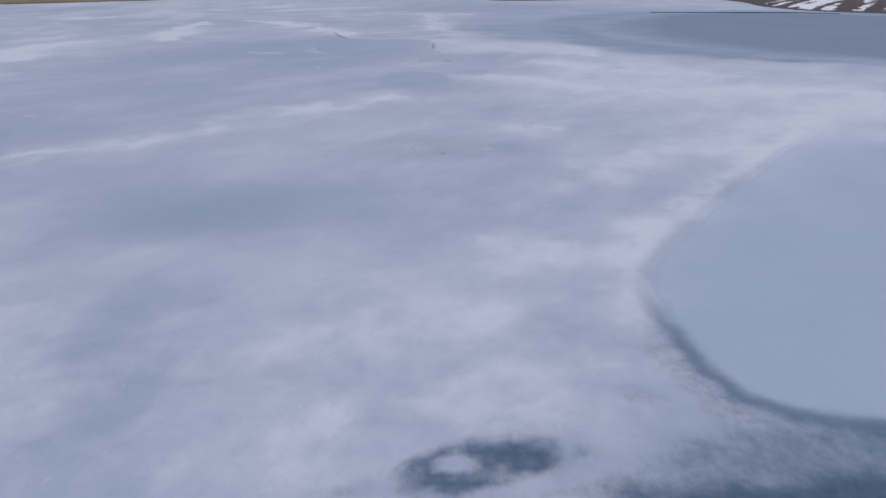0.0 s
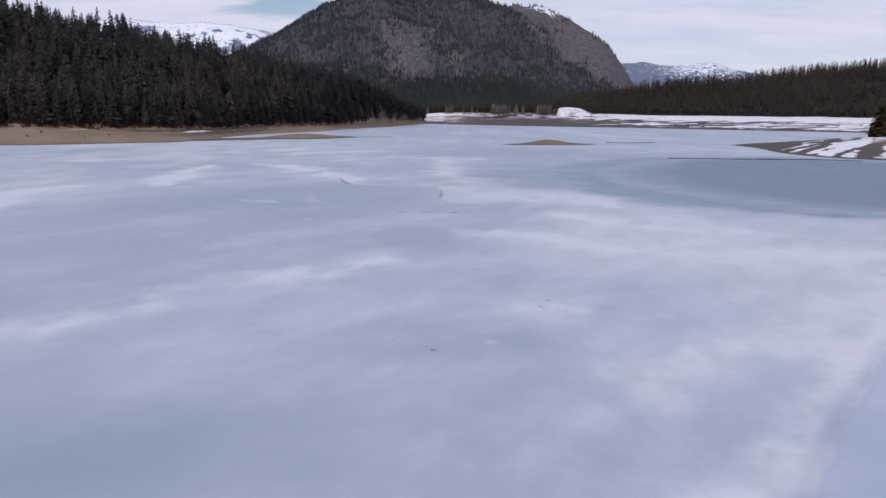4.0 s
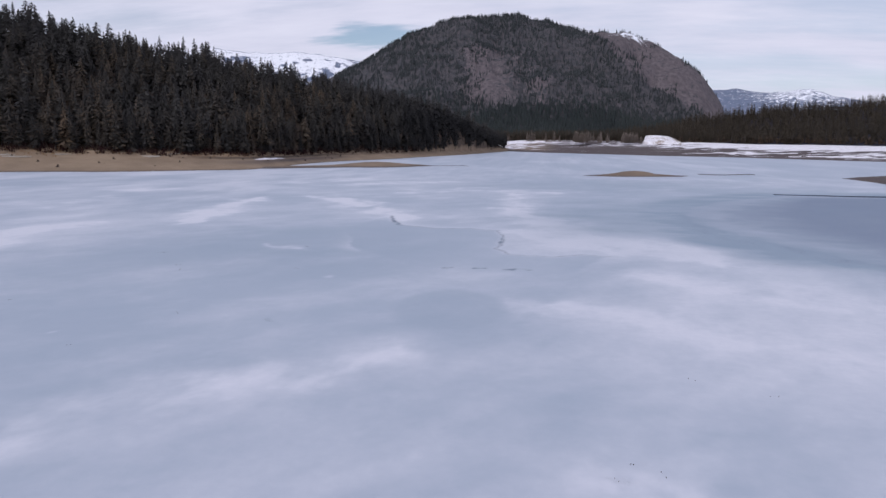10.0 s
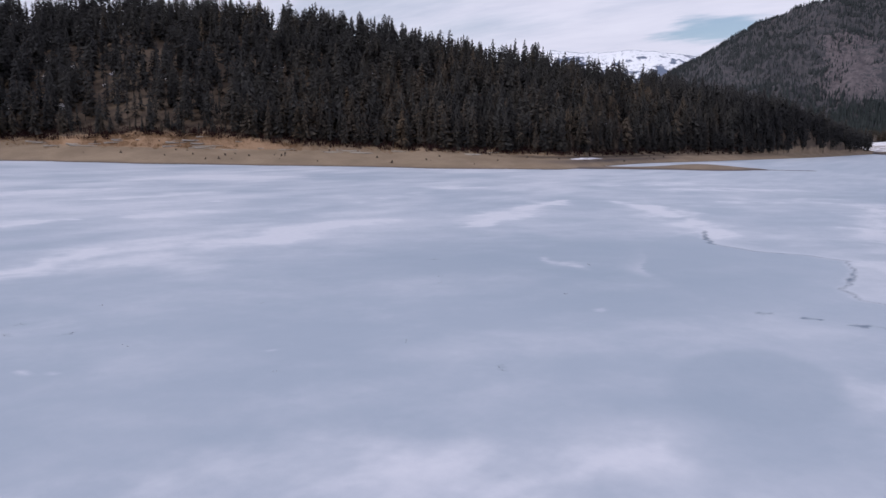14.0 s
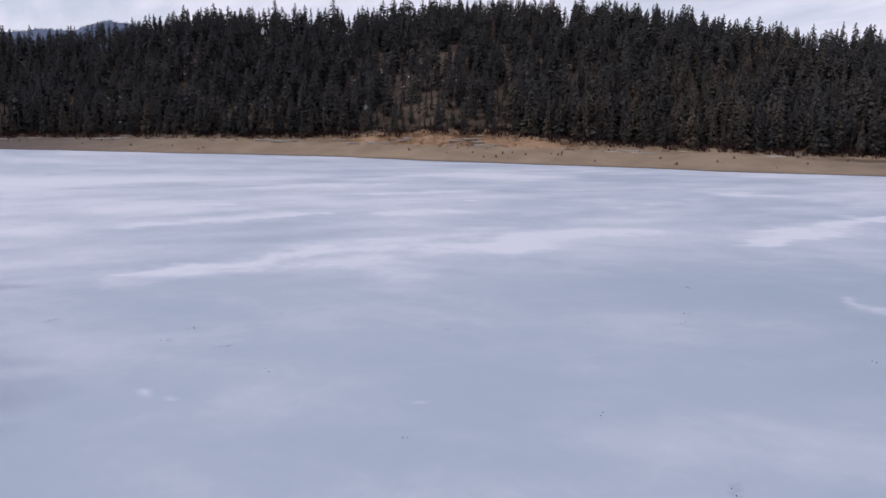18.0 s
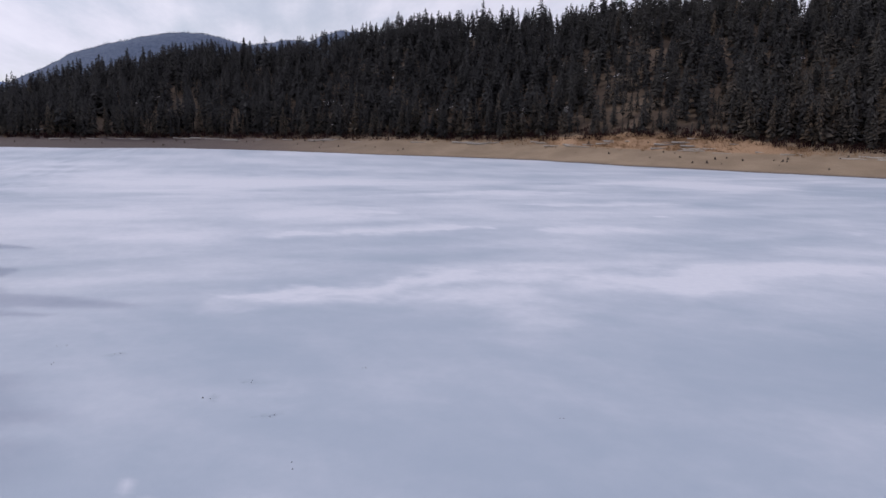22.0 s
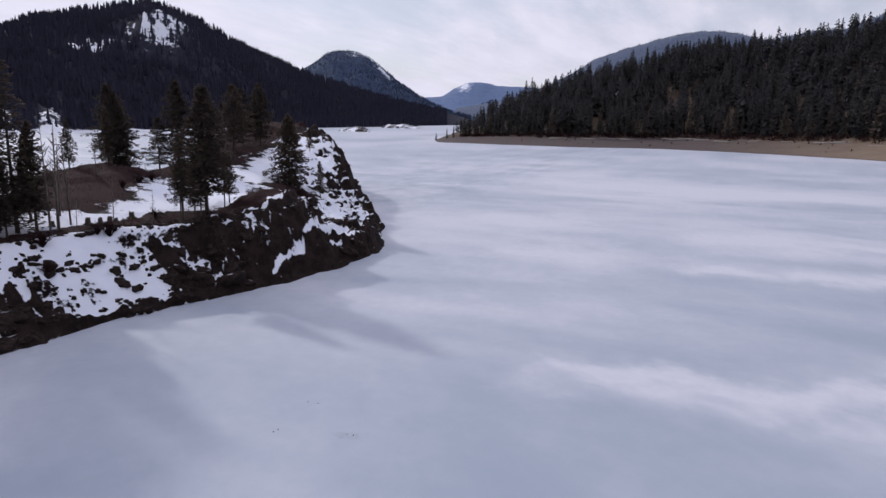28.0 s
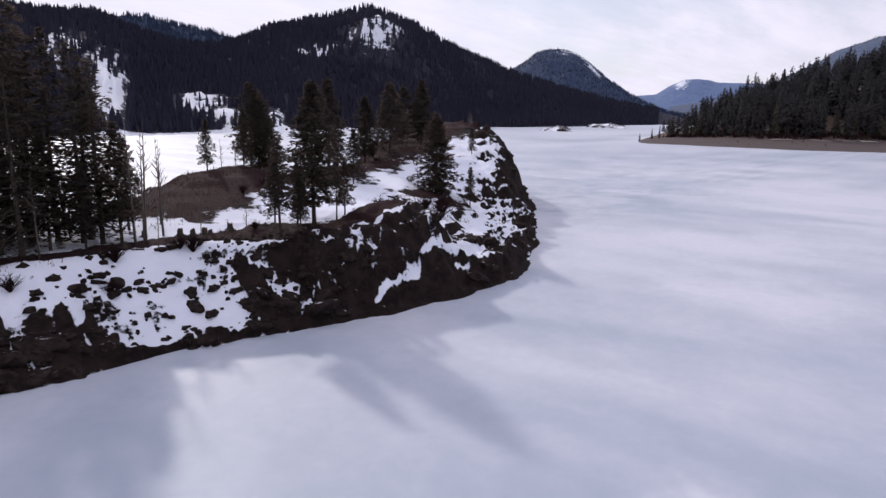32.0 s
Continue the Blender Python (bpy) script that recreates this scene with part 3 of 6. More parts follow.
    deep = np.clip(np.maximum(deep, 0.7 * blob(X, Y, 14, 20.4, 9, 2.6, 4, 0.85, 0.5, 36)), 0, 1)
    shelf = np.zeros(X.shape)
    streak(X, Y, shelf, [(39, 214), (36, 198), (38, 184), (42, 172), (46, 162), (52, 153), (58, 146), (64, 140), (72, 139), (82, 134)], 5.0, 0.9, 961)
    deep = np.clip(deep + shelf, 0, 1)
    wet = np.maximum(wet, 0.30 * shelf)
    snow = snow * (1 - 0.3 * np.clip(belt, 0, 1))
    # round thaw disc and the meandering edge beyond it
    ring = np.hypot((X + 4.4) / 6.4, (Y - 111.5) / 9.6)
    disc = 1 - sstep(0.80, 1.05, ring + 0.2 * (fbm(X / 6, Y / 6, 33) - 0.5))
    snow = snow * (1 - 0.7 * disc) + 0.17 * disc
    wet = np.maximum(wet, 0.18 * np.exp(-((ring - 1.0 + 0.12 * (fbm(X / 3, Y / 3, 34) - 0.5)) / 0.10) ** 2))
    deep = np.maximum(deep, 0.22 * disc)
    wob = 1.6 * (fbm(X / 4, Y / 4, 51) - 0.5)
    meander = [(-30, 196), (-27, 187), (-24, 180), (-17, 176.5), (-10, 178), (-4, 176), (-2.5, 168), (-2, 160), (-2.8, 153), (0, 147.5), (6, 146.5), (11, 150), (15, 149)]
    edge = polyline_distance(X + wob, Y + wob, meander)
    bold = 0.6 + 0.4 * np.maximum(np.exp(-((Y - 187) / 9) ** 2), np.exp(-((Y - 160) / 8) ** 2) * sstep(0, -2, X))
    wet = np.maximum(wet, 0.85 * bold * np.exp(-(edge / 0.5) ** 2) * (0.55 + 0.8 * fbm(X / 2.5, Y / 2.5, 53)))
    lee = inside_distance(X + wob, Y + wob, meander + [(11, 138), (8, 130), (-7, 132), (-14, 135), (-26, 150), (-34, 175)])
    snow = np.where(lee > 0, snow * (1 - 0.55 * sstep(0, 1.2, lee) * sstep(128, 140, Y)), snow)
    snow = np.maximum(snow, 0.86 * np.exp(-np.maximum(-lee, 0) / 7.0) * (lee < 0) * sstep(140, 150, Y) * sstep(-36, -24, X) * (0.6 + 0.5 * fbm(X / 10, Y / 10, 63)))
    row = polyline_distance(X, Y, [(-8, 134), (-4, 135), (3, 135)])
    wet = np.maximum(wet, np.exp(-(row / 0.9) ** 2) * sstep(0.5, 0.66, fbm(X / 1.5, Y / 1.5, 71)) * 0.85)
    wet = np.maximum(wet, 0.18 * np.exp(-(polyline_distance(X, Y, [(-15, 135), (-7, 131), (8, 129), (12, 138)]) / 1.2) ** 2))
    for k, (sx, sy) in enumerate(BITS):
        wet = np.maximum(wet, (0.20 + 0.16 * (k % 3 == 0)) * blob(X, Y, sx, sy, 1.1, 0.5, 35 * k, 0.8, 0.6, 80 + k))
    Z = 0.12 * (base - 0.5) * (1 - water) * sstep(900, 300, np.hypot(X, Y))
    me = grid_mesh("frozen_lake", X, Y, Z, {"snow": snow, "wet": np.clip(wet, 0, 1), "pool": np.clip(pool_d, -30, 30), "tongue": np.clip(tongue, -6, 6), "rim": rim, "rough": rough, "deep": deep})
    put("frozen_lake", me, ICE, None, "frozen lake with grey wind-streaked ice and thin snow", "ice", "", "structure")


frozen_lake()

# ---- west shore: beach, wooded hill, spit ----
SHORE = curve([(-2, 1500), (2, 1250), (4, 1000), (6, 830), (9, 700), (12, 600), (15, 540), (18, 490), (21, 420), (24, 366), (34, 345), (40.5, 352), (47.4, 353), (57.6, 367), (64, 394),
               (76.5, 422), (87, 466), (92, 483), (99, 478), (106, 505), (110, 522), (118, 545)])
SKYLINE = curve([(2, 0.0), (4.2, 1.0), (6.8, 2.4), (11.4, 3.7), (16.1, 4.6), (20.7, 5.3), (25, 6.1), (28.5, 6.6), (32, 6.95), (36.5, 7.9), (40.8, 8.8), (45, 9.2), (49.5, 9.4), (54, 9.4), (57.4, 9.15), (60, 8.7),
                 (63.5, 8.55), (68, 8.35), (72, 8.1), (76, 7.6), (80, 6.9), (84, 6.15), (88.7, 5.6), (93.1, 5.2), (97.5, 4.2), (101.4, 3.1), (105.3, 1.9), (107, 1.3), (109.5, 0.6), (112, 0.4), (116, 0)])
BEACH = curve([(0, 3), (5, 4), (20, 5.5), (33, 7.5), (45, 8.5), (58, 9.5), (75, 8), (92, 5.5), (104, 4.5), (107, 3.4), (109, 2.0), (112, 0.8)])
BEACH_WIDE = 44.0


def ridge_out(az):
    return 60 + 240 * sstep(5, 24, az) * sstep(113, 100, az)


def hill_height(az, u):
    """Ground height on the west shore, u metres behind the waterline."""
    r = SHORE(az) + ridge_out(az)
    top = np.maximum(SKYLINE(az), 0)
    ridge = np.maximum(16 + np.tan(np.radians(top)) * r - 23, 1.5)
    b = BEACH(az)
    x, y = polar(az, SHORE(az) + u)
    beach = b * np.clip(u / BEACH_WIDE, -0.3, 1.15) ** 1.0
    t = np.clip((u - BEACH_WIDE) / (ridge_out(az) - BEACH_WIDE), 0, 1.6)
    scarp = 3.6 * sstep(37, 42, u) * np.exp(-((az - 55) / 8.5) ** 2) * (0.6 + 0.8 * fbm(x / 14, y / 14, 107, 3)) * sstep(120, 60, u)
    rise = np.where(t < 1, np.sin(np.minimum(t, 1) * math.pi / 2) ** 1.15, 1 - 0.45 * (t - 1) ** 2 * 2)
    rough = (fbm(x / 60, y / 60, 101, 4) - 0.5) * 9 * sstep(BEACH_WIDE, BEACH_WIDE + 60, u) * sstep(3, 10, top * 3)
    small = (fbm(x / 7, y / 7, 105, 3) - 0.5) * 0.9 * sstep(4, 20, u)
    low = sstep(111.0, 108.6, az)   # the headland runs out into the ice
    return (beach + np.maximum(ridge - b, 0) * rise * (u > BEACH_WIDE) + rough + small + scarp) * low - 1.6 * (1 - low)


def clearing(az, u):
    """Open straw-coloured slope halfway up the hill."""
    low = np.exp(-((az - 58.0) / 2.1) ** 4 - ((u - 86) / 20) ** 4)
    low = np.maximum(low, 0.9 * np.exp(-((az - 52.0) / 1.1) ** 2 - ((u - 90) / 22) ** 2))
    return np.maximum(low, 0.95 * np.exp(-((az - 57.0) / 1.5) ** 2 - ((u - 146) / 17) ** 2))


def west_shore():
    az = np.arange(-2, 111.51, 0.22)
    u = np.concatenate([np.arange(-26, 80, 2.2), np.arange(80, 480, 8.0)])
    A, U = np.meshgrid(az, u, indexing="ij")
    wig = (fbm(A / 2.0, U * 0, 111, 4) - 0.5) * 7
    X, Y = polar(A, SHORE(A) + U + wig)
    Z = hill_height(A, U)
    open_ground = clearing(A, U)
    straw = np.maximum(0.58 * open_ground * sstep(0.42, 0.62, fbm(X / 9, Y / 9, 117)), np.exp(-((A - 55) / 9.5) ** 2) * np.exp(-((U - 41) / 8) ** 2) * 1.4)
    straw = np.maximum(straw, 0.35 * sstep(30, 42, U) * sstep(60, 48, U) * sstep(78, 66, A))
    floor = sstep(44, 52, U + 8 * (fbm(X / 12, Y / 12, 115) - 0.5)) - 0.42 * open_ground
    floor = np.maximum(floor, 0.85 * np.exp(-((A - 22) / 9) ** 2) * np.exp(-((U - 36) / 7) ** 2))
    damp_shade = np.maximum(sstep(3.5, 0, U), 0.8 * np.exp(-((A - 21) / 5) ** 2 - ((U - 22) / 7) ** 2))
    # Beach towards the headland lies in shade, put in here as darker sand.
    damp_shade = np.maximum(damp_shade, 0.9 * sstep(72, 92, A))
    snow = 0.95 * np.exp(-((A - 22.5) / 1.6) ** 2 - ((U - 31) / 4.0) ** 2) + 0.55 * sstep(60, 70, U) * sstep(0.66, 0.74, fbm(X / 16, Y / 16, 121)) * (1 - open_ground)
    snow += 0.5 * np.exp(-((U - 0.6) / 1.3) ** 2) * sstep(0.4, 0.6, fbm(X / 25, Y / 25, 123))
    snow += 0.75 * np.exp(-((U - 84) / 1.8) ** 2) * sstep(0.45, 0.6, fbm(X / 20, Y / 20, 125)) * sstep(28, 34, A) * sstep(66, 60, A)
    me = grid_mesh("west_shore", X, Y, Z, {"straw": straw, "floor": floor, "damp_shade": damp_shade, "snow": snow})
    put("west_shore", me, SAND, None, "bare tan drawdown beach under a wooded hillside", "shore", "", "structure")


west_shore()


def low_ground(name, box, step, height, mats, label, category, **cover):
    """A heightfield over a box in the plan."""
    x0, y0, x1, y1 = box
    X, Y = np.meshgrid(np.arange(x0, x1 + step, step), np.arange(y0, y1 + step, step), indexing="ij")
    Z = height(X, Y)
    attrs = {k: f(X, Y, Z) for k, f in cover.items()}
    me = grid_mesh(name, X, Y, Z, attrs)
    return put(name, me, mats, None, label, category, "", "structure")


nil = lambda X, Y, Z: X * 0


def spit_height(X, Y):
    d, t = segment_distance(X, Y, (-178, 402), (-76, 498))
    lobe = np.exp(-((t - 0.76) / 0.17) ** 2)
    w = 12 * (1 - t) + 5.0 + 11 * lobe + 6 * (fbm(X / 16, Y / 16, 131) - 0.5)
    h = (0.9 * (1 - t * 0.4) + 2.2 * lobe) * (1 - (d / w) ** 2)
    tail = 0.25 - segment_distance(X, Y, (-76, 498), (-48, 516))[0] * 0.16
    return np.maximum(np.maximum(h, tail), -1.0)


low_ground("sand_spit", (-215, 370, -35, 530), 2.0, spit_height, SAND, "low tan sandbar reaching out from the beach", "sandbar",
           straw=nil, floor=nil, snow=nil, damp_shade=lambda X, Y, Z: 0.2 + 0.75 * sstep(0.9, 0.2, Z))


def islet_height(X, Y):
    c, s = math.cos(radians(23)), math.sin(radians(23))
    u, v = (X - 52) * c + (Y - 422) * s, -(X - 52) * s + (Y - 422) * c
    d = np.hypot(u / 26, v / 10) + 0.25 * (fbm(X / 9, Y / 9, 141) - 0.5)
    return np.maximum(2.1 * np.exp(-(d / 0.60) ** 2) * (0.8 + 0.4 * fbm(X / 6, Y / 6, 143)) + 0.4 * (1 - d), -1.0)


low_ground("sand_islet", (15, 395, 92, 470), 1.5, islet_height, SAND, "small domed tan sand islet in the ice", "islet",
           straw=nil, floor=nil, snow=nil, damp_shade=lambda X, Y, Z: 0.35 + 0.5 * sstep(0.5, 0.1, Z))

EAST_OUTLINE = [(164, 442), (163, 404), (160, 378), (156, 352), (157, 328), (164, 313), (184, 300), (240, 280), (640, 262), (760, 640), (700, 760), (425, 715), (332, 628), (280, 566), (232, 516), (186, 468)]


def east_height(X, Y):
    d = inside_distance(X, Y, EAST_OUTLINE) + 10 * (fbm(X / 24, Y / 24, 151) - 0.5) + 2
    return np.where(d < 0, np.maximum(d * 0.12, -1.0), 4.2 * (1 - np.exp(-d / 70)) + 0.7 * (fbm(X / 9, Y / 14, 155) - 0.4) * sstep(0, 8, d))


def east_snow(X, Y, Z):
    """Melting snow lying in long narrow drifts that run inland from the water."""
    along, across = 0.57 * X + 0.82 * Y, 0.82 * X - 0.57 * Y
    across = across + 3 * (fbm(X / 40, Y / 40, 165) - 0.5)
    drifts = 0.68 * fbm(along / 170, across / 4.2, 161, 3, 0.5) + 0.32 * fbm(along / 30, across / 3.6, 163, 3, 0.6)
    inland = sstep(250, 420, along + 1.1 * across + 150)
    edge = 0.55 * np.exp(-((Z - 0.45) / 0.22) ** 2) * sstep(-60, -20, across) * sstep(0.42, 0.55, fbm(X / 14, Y / 14, 167))
    return np.maximum(0.72 * sstep(0.49, 0.54, drifts + 0.05 * (inland - 0.5)) * sstep(0.15, 0.5, Z) * sstep(-98, -82, across), edge) + 0.04


low_ground("east_shore", (140, 230, 800, 830), 2.5, east_height, SAND, "low brown shore striped with melting snow", "shore",
           straw=nil, damp_shade=lambda X, Y, Z: 0.95 * sstep(6.0, 1.5, Z), floor=lambda X, Y, Z: 0.15 + 0.35 * sstep(0.45, 0.6, fbm(X / 8, Y / 8, 169)),
           snow=east_snow)


def mudflats():
    az, r = np.arange(-60, 6.01, 0.3), np.arange(860, 1700, 4.5)
    A, Rr = np.meshgrid(az, r, indexing="ij")
    X, Y = polar(A, Rr)
    near = curve([(-60, 800), (-30, 915), (-24, 930), (-10, 985), (0, 1060), (3, 1150), (6, 1300)])(A)
    d = Rr - near + 60 * (fbm(X / 90, Y / 40, 171) - 0.5)
    Z = np.clip(d * 0.062, -1, 19.5) + 1.0 * (fbm(X / 40, Y / 20, 175) - 0.5) * sstep(0, 40, d)
    Z = Z * sstep(6.0, 2.5, A) - 1.0 * sstep(2.5, 6.0, A)
    back = sstep(135, 205, d + 90 * (fbm(X / 50, Y / 22, 185, 4, 0.6) - 0.5)) * (0.34 + 0.66 * sstep(-9, -14, A))
    streaks = 0.6 * fbm(X / 46, Y / 13, 181, 5, 0.68) + 0.4 * fbm(X / 11, Y / 6, 183, 4, 0.6)
    snow = 0.68 * back + 0.72 * sstep(0.47, 0.55, streaks) * sstep(4, 30, d) * (1 - 0.40 * sstep(-16, -8, A)) + 0.35 * sstep(-14, -24, A) * sstep(30, 80, d) + 0.45 * sstep(-0.5, 2.5, A) * sstep(30, 60, d)
    me = grid_mesh("mudflats", X, Y, Z, {"straw": X * 0, "floor": X * 0 + 0.22, "damp_shade": 0.95 - 0.6 * sstep(-1.5, 1.0, A) * sstep(20, 60, d), "snow": snow})
    put("mudflats", me, SAND, None, "far brown mudflats streaked with old snow", "mudflat", "", "structure")


mudflats()


# ---- mountains round the lake ----
BAY, NARROWS = (-46.0, 96.0), (-25.0, 93.0)   # centres for the mountains down the lake


def mountain(name, skyline, foot, crest, mats, label, snow, stone, seed, relief=0.10, step=0.12, rows=46, eye=16.0, wood=7.0, behind=500.0, base=0.0, hub=HUB, crag=None):
    """A ridge laid out round the hub: skyline height by angle, from its foot to its crest."""
    a0, a1 = min(p[0] for p in skyline), max(p[0] for p in skyline)
    f_sky, f_foot, f_crest = curve(skyline), curve(foot), curve(crest)
    A, T = np.meshgrid(np.arange(a0, a1 + step, step), np.concatenate([np.linspace(-0.05, 1.0, rows), np.linspace(1.1, 2.0, 6)]), indexing="ij")
    near, far = f_foot(A), f_crest(A)
    Rr = np.where(T <= 1, near + (far - near) * T, far + behind * (T - 1))
    X, Y = polar(A, Rr, hub)
    top = np.maximum(far * np.tan(np.radians(f_sky(A))) + eye - wood, -2)
    prof = np.where(T <= 1, 0.30 * np.clip(T, -0.05, 1) + 0.70 * np.sin(np.clip(T, 0, 1) * math.pi / 2) ** 1.7, 1 - 0.6 * (T - 1))
    size = (f_crest(a0) - f_foot(a0)) * 0.28 + 40
    lumps = (fbm(X / size, Y / size, seed, 5, 0.55) - 0.5) * top * relief * 4 * np.sin(np.clip(T, 0, 1) * math.pi)
    teeth = (fbm(A * 1.7, T * 3, seed + 9, 4) - 0.5) * top * 0.04 * sstep(0.7, 1, T)
    Z = np.where(T < 0, -2.0, base + (top - base) * prof + lumps + teeth)
    Z = Z + (11 * crag(A, T) if crag else 0)
    me = grid_mesh(name, X, Y, Z, {"snow": snow(A, T, X, Y), "stone": stone(A, T, X, Y)})
    put(name, me, mats, None, label, "mountain", "", "structure")

    def ground(a, t):
        """Place on the slope, to stand trees on."""
        near, far = f_foot(a), f_crest(a)
        r = near + (far - near) * t
        x, y = polar(a, r, hub)
        top = np.maximum(far * np.tan(np.radians(f_sky(a))) + eye - wood, -2)
        prof = 0.30 * t + 0.70 * np.sin(t * math.pi / 2) ** 1.7
        z = base + (top - base) * prof + (fbm(x / size, y / size, seed, 5, 0.55) - 0.5) * top * relief * 4 * np.sin(t * math.pi)
        z = z + (11 * crag(a, t) if crag else 0)
        return x, y, z + (fbm(a * 1.7, t * 3, seed + 9, 4) - 0.5) * top * 0.04 * sstep(0.7, 1, t)
    return ground


def bump_at(A, T, a, t, ra, rt):
    return np.exp(-((A - a) / ra) ** 2 - ((T - t) / rt) ** 2)


cliff_foot = curve([(-16, 0.36), (-11, 0.43), (-6.2, 0.55), (-4.2, 0.75), (-2.8, 0.93), (-1.8, 1.15), (24, 1.6)])


def cliff(A, T):
    """The bare cliff on the mountain's east shoulder."""
    return sstep(-0.04, 0.07, T - cliff_foot(A) + 0.10 * (fbm(A * 1.3, T * 5, 205, 4) - 0.5))


def scree(A, T):
    return np.maximum(1.1 * bump_at(A, T, 4.6, 0.46, 2.4, 0.17), 0.7 * bump_at(A, T, 0.6, 0.35, 1.1, 0.08)) * (0.45 + 1.1 * fbm(A * 1.1, T * 7, 207, 4))


north_ground = mountain(
    "north_mountain", [(-15.5, 0.2), (-13.9, 1.5), (-13.2, 3.4), (-11.8, 5.2), (-9.8, 6.6), (-7.8, 7.8), (-5.7, 8.5), (-2.9, 8.7), (0, 9.5), (2.4, 9.9), (4.5, 9.8), (6.9, 9.5), (9, 8.9), (11.3, 8.2),
                       (13.2, 7.1), (14.9, 6.0), (18, 4.6), (24, 3)],
    [(-15, 1900), (-10, 1750), (0, 1560), (10, 1500), (24, 1450)], [(-15, 2250), (-9, 2400), (0, 2300), (24, 2200)], MOUNTAIN, "steep domed mountain with thin forest and brown scree",
    lambda A, T, X, Y: 0.60 * bump_at(A, T, -6.4, 0.87, 2.4, 0.09), lambda A, T, X, Y: 0.12 + 0.75 * scree(A, T) + 0.85 * cliff(A, T) - 0.7 * sstep(0.30, 0.15, T), 201, base=15.0)
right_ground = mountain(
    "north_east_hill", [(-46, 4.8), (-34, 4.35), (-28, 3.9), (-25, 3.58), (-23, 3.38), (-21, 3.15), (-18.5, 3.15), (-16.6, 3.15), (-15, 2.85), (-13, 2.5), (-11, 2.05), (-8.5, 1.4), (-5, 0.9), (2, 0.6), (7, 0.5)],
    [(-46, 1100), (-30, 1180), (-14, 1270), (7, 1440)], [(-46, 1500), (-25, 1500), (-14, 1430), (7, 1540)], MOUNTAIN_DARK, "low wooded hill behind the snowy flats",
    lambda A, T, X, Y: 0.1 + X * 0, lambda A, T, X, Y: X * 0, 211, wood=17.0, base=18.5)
def crag_form(A, T):
    """Where crags and slides break the woods of the south-west mountain."""
    return (0.95 * bump_at(A, T, 135.6, 0.60, 2.2, 0.16) + 0.75 * bump_at(A, T, 140.6, 0.54, 2.2, 0.06) + 0.85 * bump_at(A, T, 158.4, 0.52, 1.6, 0.18)
            + 0.95 * bump_at(A, T, 155.3, 0.28, 1.2, 0.22) + 0.85 * bump_at(A, T, 149.2, 0.22, 2.0, 0.09) + 0.75 * bump_at(A, T, 147.0, 0.09, 1.5, 0.06) + 0.6 * bump_at(A, T, 143.6, 0.08, 1.0, 0.08))


def crag_snow(A, T):
    """Snow lying in broken streaks on those crags, smoother on the low slides."""
    streak = sstep(0.38, 0.60, fbm(A * 3.6 + 5 * T, T * 16, 227, 3, 0.6))
    return np.minimum(crag_form(A, T) * 1.15, 0.60 + 0.2 * sstep(0.40, 0.22, T)) * (streak + (1 - streak) * (0.25 + 0.45 * sstep(0.40, 0.22, T)))


def crag_step(A, T):
    return np.minimum(crag_form(A, T), 1) * (0.5 + fbm(A * 1.6, T * 16, 229, 3))


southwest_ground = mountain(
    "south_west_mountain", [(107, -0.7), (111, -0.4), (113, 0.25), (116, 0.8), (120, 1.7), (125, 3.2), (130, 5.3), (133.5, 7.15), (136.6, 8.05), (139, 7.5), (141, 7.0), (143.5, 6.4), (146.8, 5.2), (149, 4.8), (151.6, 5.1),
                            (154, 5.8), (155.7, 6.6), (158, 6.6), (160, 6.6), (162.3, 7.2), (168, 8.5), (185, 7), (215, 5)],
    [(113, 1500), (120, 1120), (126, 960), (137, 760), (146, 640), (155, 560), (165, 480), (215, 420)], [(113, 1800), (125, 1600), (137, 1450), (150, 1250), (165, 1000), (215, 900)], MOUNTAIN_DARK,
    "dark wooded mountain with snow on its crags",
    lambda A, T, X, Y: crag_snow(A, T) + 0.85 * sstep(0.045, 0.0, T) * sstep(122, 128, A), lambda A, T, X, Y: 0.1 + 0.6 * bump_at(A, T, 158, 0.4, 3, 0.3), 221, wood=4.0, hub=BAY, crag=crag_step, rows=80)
back_ground = mountain(
    "south_west_back_ridge", [(143, 3.5), (146, 5.1), (147.2, 5.7), (149, 6.1), (151.6, 6.6), (153, 6.9), (154.5, 6.9), (156, 6.5), (158, 6.0), (162, 5.0)],
    [(143, 1500), (162, 1400)], [(143, 1900), (162, 1800)], MOUNTAIN_CONE, "hazy blue wooded ridge behind the dark mountain", lambda A, T, X, Y: X * 0, lambda A, T, X, Y: X * 0, 225, wood=5.0, hub=BAY)
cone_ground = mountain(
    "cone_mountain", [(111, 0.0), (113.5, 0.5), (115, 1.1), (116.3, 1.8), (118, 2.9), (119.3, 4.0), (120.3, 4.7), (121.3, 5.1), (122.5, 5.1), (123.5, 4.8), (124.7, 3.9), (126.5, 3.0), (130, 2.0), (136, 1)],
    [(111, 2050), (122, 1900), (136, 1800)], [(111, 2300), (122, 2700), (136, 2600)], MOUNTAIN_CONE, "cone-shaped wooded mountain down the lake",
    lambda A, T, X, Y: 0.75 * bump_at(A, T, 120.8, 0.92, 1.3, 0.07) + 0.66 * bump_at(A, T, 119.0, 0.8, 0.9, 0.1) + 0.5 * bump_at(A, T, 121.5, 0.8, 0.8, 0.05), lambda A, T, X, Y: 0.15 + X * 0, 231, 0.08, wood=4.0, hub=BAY)
